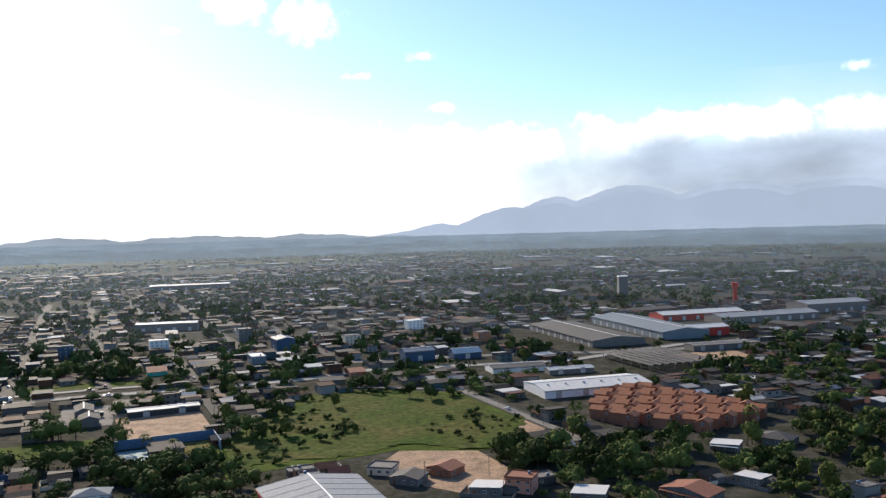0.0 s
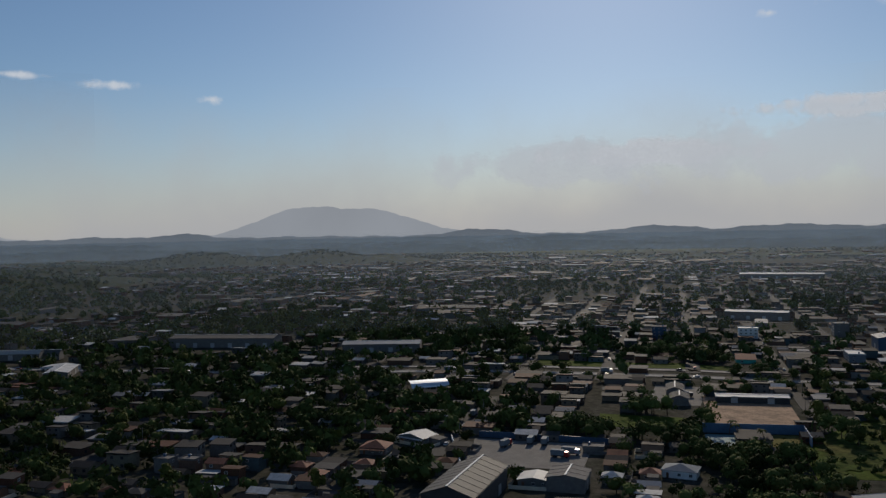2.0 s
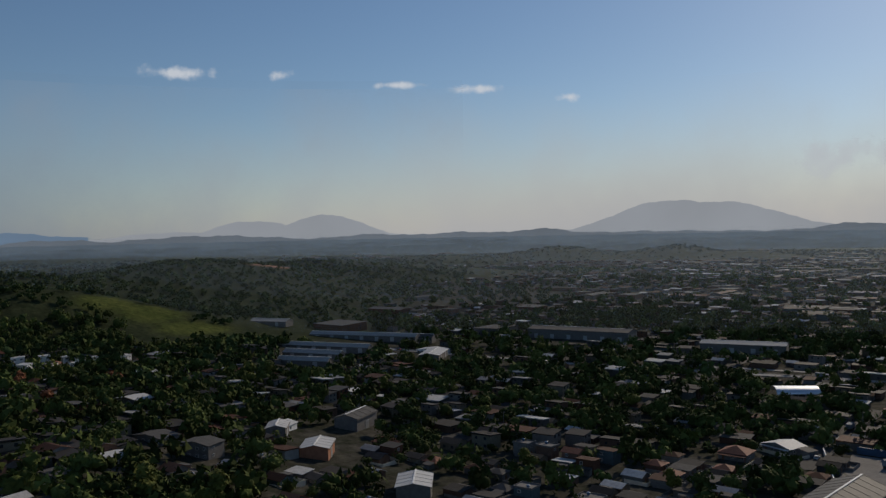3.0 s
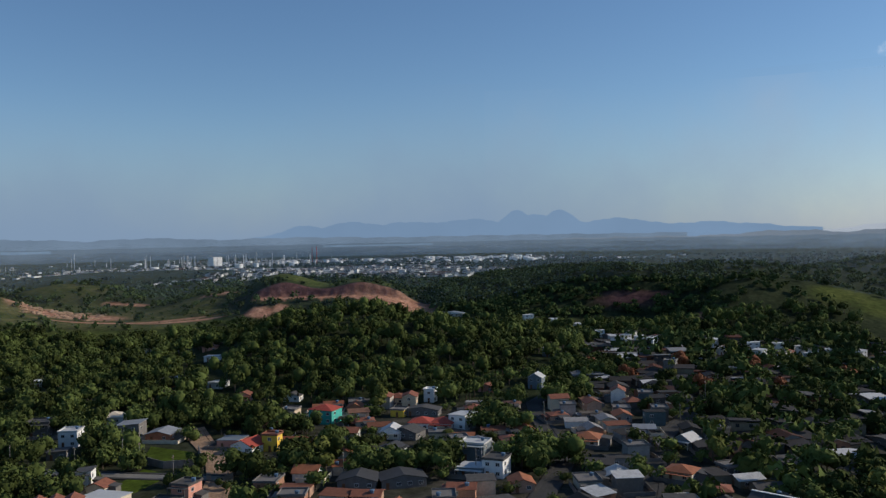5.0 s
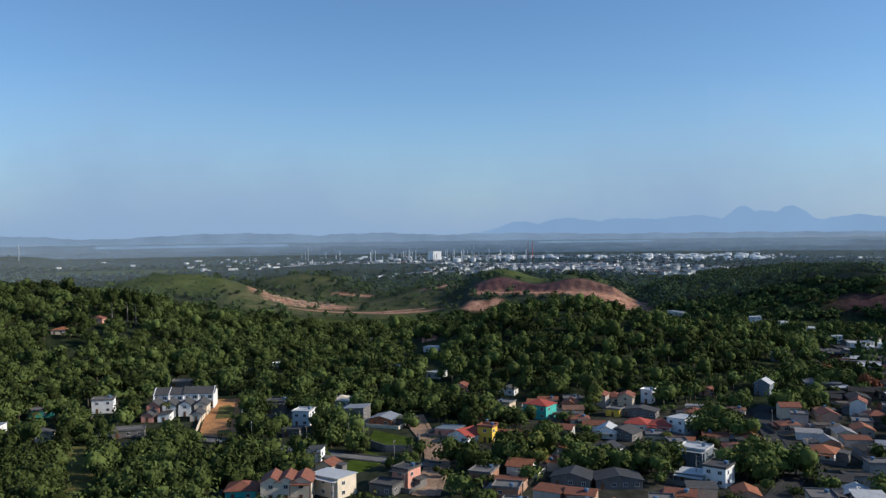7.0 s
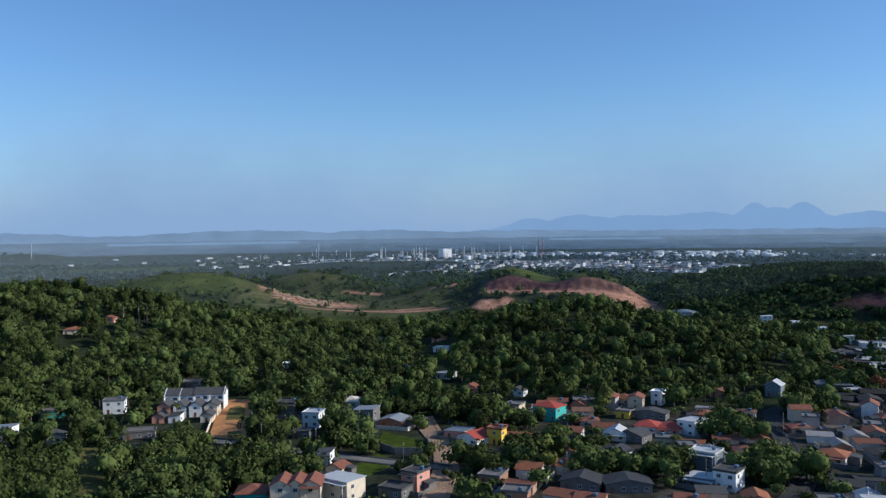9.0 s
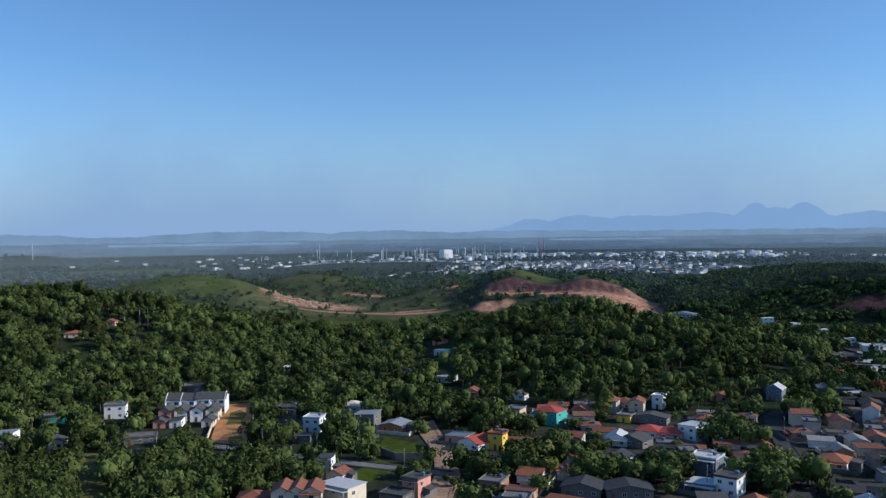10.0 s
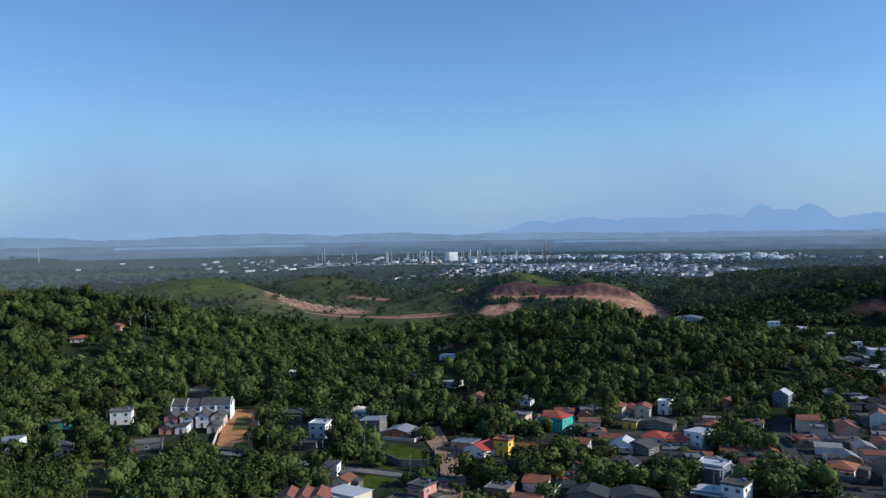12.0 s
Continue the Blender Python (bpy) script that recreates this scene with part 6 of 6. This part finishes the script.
def forest(name, label, count, b0, b1, r0, r1, shapes, mask, mats, s0, s1, gap=2.5, power=1.0, tall=(0.75, 1.05)):
    b, r = rng.uniform(b0, b1, count), np.sqrt(rng.uniform(0, 1, count) ** power * (r1 * r1 - r0 * r0) + r0 * r0)
    x, y = -np.sin(np.radians(b)) * r, np.cos(np.radians(b)) * r
    ok = mask(x, y)
    x, y = x[ok], y[ok]
    ok = free(x, y, gap)
    x, y = x[ok], y[ok]
    k = len(x)
    size = rng.uniform(s0, s1, k)
    return scatter(name, label, "trees", shapes, rng.integers(0, len(shapes), k), x, y, -0.3, rng.uniform(0, 360, k), size, mats, rng.uniform(0, 1, k), size * rng.uniform(*tall, k))


def wooded(x, y):
    light, dark = quarry(x, y)
    open_ = np.maximum(bump_at(x, y, GRASS), np.maximum(bump_at(x, y, SOIL) * 1.3, bump_at(x, y, SCRUB) * 0.58)) + urban(x, y) + light + dark
    return open_ < rng.uniform(0.25, 0.75, len(x))


LEAF = [M["leaf"], M["bark"]]
forest("hillside_thicket", "low leafy thicket and garden trees", 2600, 100, 156, 186, 315, LOW_TREES, wooded, LEAF, 0.45, 1.05, tall=(0.95, 1.45))
forest("hillside_forest", "dense dark green broadleaf forest", 4700, 82, 156, 305, 570, NEAR_TREES, wooded, LEAF, 0.5, 1.25, tall=(0.9, 1.35))
forest("hillside_forest_far", "dense dark green broadleaf forest", 7600, 60, 158, 570, 1150, MID_TREES, wooded, [M["leaf_mid"], M["bark"]], 0.65, 1.2)
forest("dark_hill_forest", "dense dark forest on the quarried hill", 2600, 90, 109, 560, 960, MID_TREES, lambda x, y: wooded(x, y) & (height(x, y) > 4), [M["leaf_mid"], M["bark"]], 0.7, 1.2)
forest("hill_shrubs", "low dark shrubs on the open hill slopes", 2600, 106, 150, 600, 960, MID_TREES, lambda x, y: (np.maximum(bump_at(x, y, GRASS), bump_at(x, y, SCRUB)) > 0.3) & (quarry(x, y)[0] < 0.1) & (np.sin(x * 0.05) + np.sin(y * 0.06 + x * 0.02) > rng.uniform(-1.0, 2.6, len(x))), [M["leaf_mid"], M["bark"]], 0.16, 0.45, 0)
heap_ = bmesh.new()
bmesh.ops.create_icosphere(heap_, subdivisions=2, radius=1)
hv_, ht_ = np.array([q.co[:] for q in heap_.verts]), np.array([[q.index for q in f.verts] for f in heap_.faces])
heap_.free()
hv_ = hv_ * (1 + 0.16 * np.sin(hv_[:, :1] * 5 + hv_[:, 1:2] * 7)) * np.array([1.6, 1.0, 0.45])
hb_, hr_ = rng.uniform(129.5, 134.2, 130), rng.uniform(705, 775, 130)
hx_, hy_ = -np.sin(np.radians(hb_)) * hr_, np.cos(np.radians(hb_)) * hr_
scatter("earth_heaps", "heaps of dug brown earth and rubble on the hill", "earth heaps", [(hv_, ht_, np.zeros(len(ht_), int))], np.zeros(130, int), hx_, hy_, 0.0, rng.uniform(0, 360, 130), rng.uniform(0.8, 3.2, 130), [M["dirt"]], rng.uniform(0, 1, 130))
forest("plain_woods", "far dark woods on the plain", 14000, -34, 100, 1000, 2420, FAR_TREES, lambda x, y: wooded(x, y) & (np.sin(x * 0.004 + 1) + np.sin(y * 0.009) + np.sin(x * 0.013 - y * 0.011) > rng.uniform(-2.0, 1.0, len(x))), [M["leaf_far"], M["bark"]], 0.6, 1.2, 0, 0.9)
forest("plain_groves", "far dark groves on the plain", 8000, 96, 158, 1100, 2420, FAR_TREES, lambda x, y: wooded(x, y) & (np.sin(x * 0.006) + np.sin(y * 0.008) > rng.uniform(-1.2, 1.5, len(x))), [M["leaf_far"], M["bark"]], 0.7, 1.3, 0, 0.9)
forest("town_trees", "dark trees between the houses of the town", 11000, -34, 100, 360, 1350, MID_TREES, lambda x, y: (urban(x, y) > 0.3) & (np.sin(x * 0.023) + np.sin(y * 0.019) > rng.uniform(-2.2, 1.5, len(x))), [M["leaf_mid"], M["bark"]], 0.75, 1.7, 0.5, 1.15, (0.85, 1.2))
forest("quarter_trees", "dark leafy trees crowding the older quarter", 5200, 33, 92, 190, 640, MID_TREES, lambda x, y: (urban(x, y) > 0.3) & (np.sin(x * 0.04 + 1) + np.sin(y * 0.037) > rng.uniform(-2.2, 1.6, len(x))), [M["leaf"], M["bark"]], 0.7, 1.5, 0.4, 1.0, (0.85, 1.2))
gk_ = rng.integers(0, len(GROVES), 800)
ga_, gq_ = rng.uniform(0, math.tau, 800), np.sqrt(rng.uniform(0, 1, 800))
gc_ = np.array(GROVES, float)[gk_]
gx_, gy_ = gc_[:, 0] + np.cos(ga_) * gq_ * gc_[:, 2], gc_[:, 1] + np.sin(ga_) * gq_ * gc_[:, 2]
ok = free(gx_, gy_, 0.4)
gx_, gy_ = gx_[ok], gy_[ok]
scatter("grove_trees", "dark leafy groves beside the field", "trees", NEAR_TREES, rng.integers(0, 6, len(gx_)), gx_, gy_, -0.3, rng.uniform(0, 360, len(gx_)), rng.uniform(0.55, 1.25, len(gx_)), LEAF, rng.uniform(0, 1, len(gx_)))
forest("garden_trees", "dark trees and shrubs between the houses", 3600, -34, 122, 188, 390, LOW_TREES, lambda x, y: (urban(x, y) > 0.3) & (np.sin(x * 0.05) + np.sin(y * 0.043) > rng.uniform(-1.6, 1.9, len(x))), LEAF, 0.45, 1.1, 0.5)
k_ = 300
sx_, sy_ = rng.uniform(-66, 26, k_), rng.uniform(220, 332, k_)
ok = inside(sx_, sy_, CLEAR[0]) & ((np.sin(sx_ * 0.09) + np.sin(sy_ * 0.1) > 0.2) | (sx_ < -45) | (sy_ > 318))
sx_, sy_ = sx_[ok], sy_[ok]
scatter("field_shrubs", "low dark shrubs in the green field", "shrubs", NEAR_TREES, rng.integers(0, 6, len(sx_)), sx_, sy_, -0.8, rng.uniform(0, 360, len(sx_)), rng.uniform(0.2, 0.6, len(sx_)), [M["shrub"], M["bark"]], rng.uniform(0, 1, len(sx_)))


# ---- single trees near the houses ----
def tree_models():
    out = []
    for k in range(8):
        v, t, mi = crown_shape(60 + k, 340, (3.6 + 0.5 * (k % 4), 3.8, 2.8 + 0.5 * (k % 3)), 4.6 + 0.5 * (k % 3), 0.75)
        mat = M["flower"] if k == 7 else M["leaf_light"] if k in (2, 5) else M["leaf"]
        crown = big_mesh("crown", v, t[mi == 0], [mat], None, np.full(len(v), (0.1, 0.4, 0.7, 0.9, 0.25, 0.5, 0.6, 0.5)[k]))
        trunk = big_mesh("trunk", v, t[mi == 1], [M["bark"]])
        out.append((crown, trunk, "orange-flowering tree beside the houses" if k == 7 else "leafy light green garden tree" if k in (2, 5) else "dark green broadleaf tree beside the houses"))
    return out


TREES = tree_models()


def tree(x, y, k, size):
    crown, trunk, label = TREES[k]
    ob = thing("tree", spot_pose(x, y, rng.uniform(0, 360), -0.1) @ Matrix.Diagonal((size, size, size * rng.uniform(0.85, 1.15), 1)), label, "tree", "trees of the town")
    part("trunk", trunk, None, ob), part("crown", crown, None, ob)


tb, tr_ = rng.uniform(-31, 128, 1500), np.sqrt(rng.uniform(185 ** 2, 430 ** 2, 1500))
tx, ty = -np.sin(np.radians(tb)) * tr_, np.cos(np.radians(tb)) * tr_
ok = (urban(tx, ty) > 0.4) & free(tx, ty, 1.2) & ((np.sin(tx * 0.045) + np.sin(ty * 0.05 + 1) > rng.uniform(-1.5, 1.9, 1500)) | ((tb < 2) & (tr_ < 275)))
tx, ty = tx[ok][:300], ty[ok][:300]
for x, y in zip(tx, ty):
    tree(x, y, 7 if (rng.uniform() < 0.07 and x < -150 and y < 60) else int(rng.integers(0, 7)), rng.uniform(0.7, 1.3))
for x, y, s in ((-59, 290, 1.3), (-62, 262, 1.1), (-56, 255, 1.2), (-40, 302, 0.8), (-50, 262, 0.9), (-70, 300, 1.2), (-6, 312, 1.1), (-14, 316, 0.9), (1, 318, 1.0), (-30, 337, 1.2), (-24, 340, 1.1)):
    tree(x, y, int(rng.integers(0, 7)), s)


# ---- vehicles ----
def wheel_mesh(r, w):
    bm = bmesh.new()
    tube(bm, (-w / 2, 0, 0), (w / 2, 0, 0), r, r, 12)
    return as_mesh("wheel", bm, M["rubber"])


def make_car(m):
    ob = thing("car", m, "small parked car with dark windows", "car", "cars on the streets")
    bm = bmesh.new()
    prism(bm, [(-2.05, 0.28), (2.05, 0.28), (2.08, 0.62), (1.95, 0.8), (0.95, 0.92), (-1.95, 0.95), (-2.1, 0.7)], -0.85, 0.85)
    part("body", bm, M["car"], ob)
    bm = bmesh.new()
    prism(bm, [(0.95, 0.9), (0.25, 1.38), (-1.3, 1.4), (-1.9, 0.93)], -0.74, 0.74)
    part("cabin", bm, M["glass"], ob, "dark glazed cabin")
    part("roof", boxes((-1.3, 0.25, -0.7, 0.7, 1.37, 1.45)), M["car"], ob)
    w = wheel_mesh(0.31, 0.2)
    for x in (-1.3, 1.3):
        for y in (-0.8, 0.8):
            part("wheel", w, None, ob).matrix_basis = pose(x, y, 0.31, 0, 0, 90)
    return ob


def make_truck(m):
    ob = thing("truck", m, "box lorry with a grey cargo body", "truck", "lorries in the yard")
    part("cargo_box", boxes((-4.2, 1.6, -1.2, 1.2, 1.1, 3.4)), M["bluegrey"], ob)
    part("chassis", boxes((-4.2, 3.6, -0.9, 0.9, 0.6, 1.08)), M["dark_roof"], ob)
    bm = bmesh.new()
    prism(bm, [(1.75, 0.7), (3.8, 0.7), (3.85, 1.7), (3.5, 2.7), (1.75, 2.8)], -1.15, 1.15)
    part("cab", bm, M["car"], ob)
    part("windscreen", boxes((3.55, 3.84, -1.0, 1.0, 1.75, 2.4)), M["glass"], ob)
    w = wheel_mesh(0.48, 0.3)
    for x in (-3.2, -2.1, 2.8):
        for y in (-1.0, 1.0):
            part("wheel", w, None, ob).matrix_basis = pose(x, y, 0.48, 0, 0, 90)
    return ob


truck_ = None
for x, y, turn in ((-158, 211, 113), (-137, 202, 95), (-151, 213, 120), (-133, 209, 110), (-129, 210, 112), (-117, 204, 15), (-118, 200, 15), (-168, 229, 113), (-122, 296, 20), (-230, 297, 30), (-170, 328, 25)):
    m_ = spot_pose(x, y, turn, 0.22 if y > 220 else 0.12)
    truck_ = make_truck(m_) if truck_ is None else truck_ and (copy_thing(truck_, m_), truck_)[1]
car_ = None
spots = []
for pts, width, open_side in ROADS[:20]:
    step = 4 if width > 6 else 7
    for k in range(2, len(pts) - 2, step):
        p, q = Vector(pts[k]), Vector(pts[k + 1])
        if 190 < p.length < 520 and rng.uniform() < 0.75:
            d = (q - p).normalized()
            s = Vector((d.y, -d.x)) * (width / 2 - 1.1) * rng.choice([-1, 1])
            spots.append((p.x + s.x, p.y + s.y, math.degrees(math.atan2(d.y, d.x)) + rng.choice([0, 180])))
for x, y, turn in spots[:80]:
    m_ = spot_pose(x, y, turn, 0.24)
    if car_ is None:
        car_ = make_car(m_)
    else:
        copy_thing(car_, m_)


# ---- poles, palms and tall bare trunks ----
def make_pole(m):
    ob = thing("utility_pole", m, "slim grey concrete utility pole with crossarm", "utility pole", "poles along the lanes")
    part("shaft", tube(bmesh.new(), (0, 0, -0.5), (0, 0, 9.0), 0.17, 0.1, 8), M["concrete"], ob)
    part("crossarm", boxes((-1.0, 1.0, -0.06, 0.06, 8.3, 8.45)), M["wood"], ob)
    ins = as_mesh("insulator", tube(bmesh.new(), (0, 0, 0), (0, 0, 0.25), 0.07, 0.05, 6), M["frame"])
    for x in (-0.85, 0.0, 0.85):
        part("insulator", ins, None, ob).location = (x, 0, 8.45)
    return ob


pole_ = None
for x, y in ((-168, -233), (-188, -185), (-191, -166), (-203, -160), (-200, -152), (-190, -134), (-203, -92), (-234, -106), (-215, -60), (-250, -48), (-280, -55), (-240, -20), (-285, -12), (-330, -5),
             (-226, 143), (-243, 170), (-262, 205), (-152, 200), (-166, 232), (-96, 344), (-88, 318), (-80, 292), (30, 268), (18, 297), (8, 322), (-6, 208), (10, 214), (-225, 300), (-262, 275)):
    m_ = spot_pose(x, y, 20 + 10 * (int(x) % 5))
    if pole_ is None:
        pole_ = make_pole(m_)
    else:
        copy_thing(pole_, m_)


def make_palm(m):
    """A palm: slender ringed trunk and arching fronds of many leaflets."""
    ob = thing("palm_tree", m, "tall palm with drooping green fronds", "palm tree", "palms in the gardens")
    bm = bmesh.new()
    for k in range(5):
        tube(bm, (0.05 * k * k, 0, k * 1.4 - 0.3), (0.05 * (k + 1) ** 2, 0, k * 1.4 + 1.1), 0.24 - 0.025 * k, 0.21 - 0.025 * k, 7)
    part("trunk", bm, M["bark"], ob)
    bm = bmesh.new()
    for f in range(13):
        a, rise = f * 2.4, 0.9 - 0.13 * (f % 5)
        d, s = Vector((math.cos(a), math.sin(a), 0)), Vector((-math.sin(a), math.cos(a), 0))
        prev = None
        for k in range(7):
            u = k / 6
            c = Vector((1.2, 0, 6.7)) + d * 2.9 * u + Vector((0, 0, rise * 2.2 * u - 2.6 * u * u))
            w = 0.55 * math.sin(math.pi * min(1, u * 0.85 + 0.12))
            row = [bm.verts.new(c - s * w - Vector((0, 0, 0.25 * w))), bm.verts.new(c), bm.verts.new(c + s * w - Vector((0, 0, 0.25 * w)))]
            if prev:
                for j in range(2):
                    bm.faces.new((prev[j], prev[j + 1], row[j + 1], row[j]))
            prev = row
    part("fronds", bm, M["leaf_light"], ob)
    return ob


palm_ = None
for x, y in ((-165, -260), (-190, -242), (-194, -246), (-222, -103), (-90, 250), (-86, 246), (-78, 244), (-240, -75), (-215, -84), (-199, -236)):
    m_ = spot_pose(x, y, 37 * (int(-x) % 9))
    if palm_ is None:
        palm_ = make_palm(m_)
    else:
        copy_thing(palm_, m_)
for x, y, h in ((-304, -393, 24), (-307, -390, 23), (-298, -398, 21), (-313, -384, 22)):
    ob_ = thing("gum_tree", spot_pose(x, y), "tall gum tree with bare pale trunk", "tree", "gum trees on the ridge")
    bm = bmesh.new()
    tube(bm, (0, 0, -1), (0.3, 0, h * 0.7), 0.45, 0.22, 8), tube(bm, (0.3, 0, h * 0.7), (1.2, 0.4, h * 0.9), 0.2, 0.08, 6), tube(bm, (0.25, 0, h * 0.6), (-1.2, 0.3, h * 0.85), 0.16, 0.06, 6)
    part("trunk", bm, M["pale_bark"], ob_)
    crown_ = part("crown", TREES[0][0], None, ob_)
    crown_.matrix_basis = pose(0, 0, h * 0.42) @ Matrix.Diagonal((1.25, 1.25, 1.7, 1))
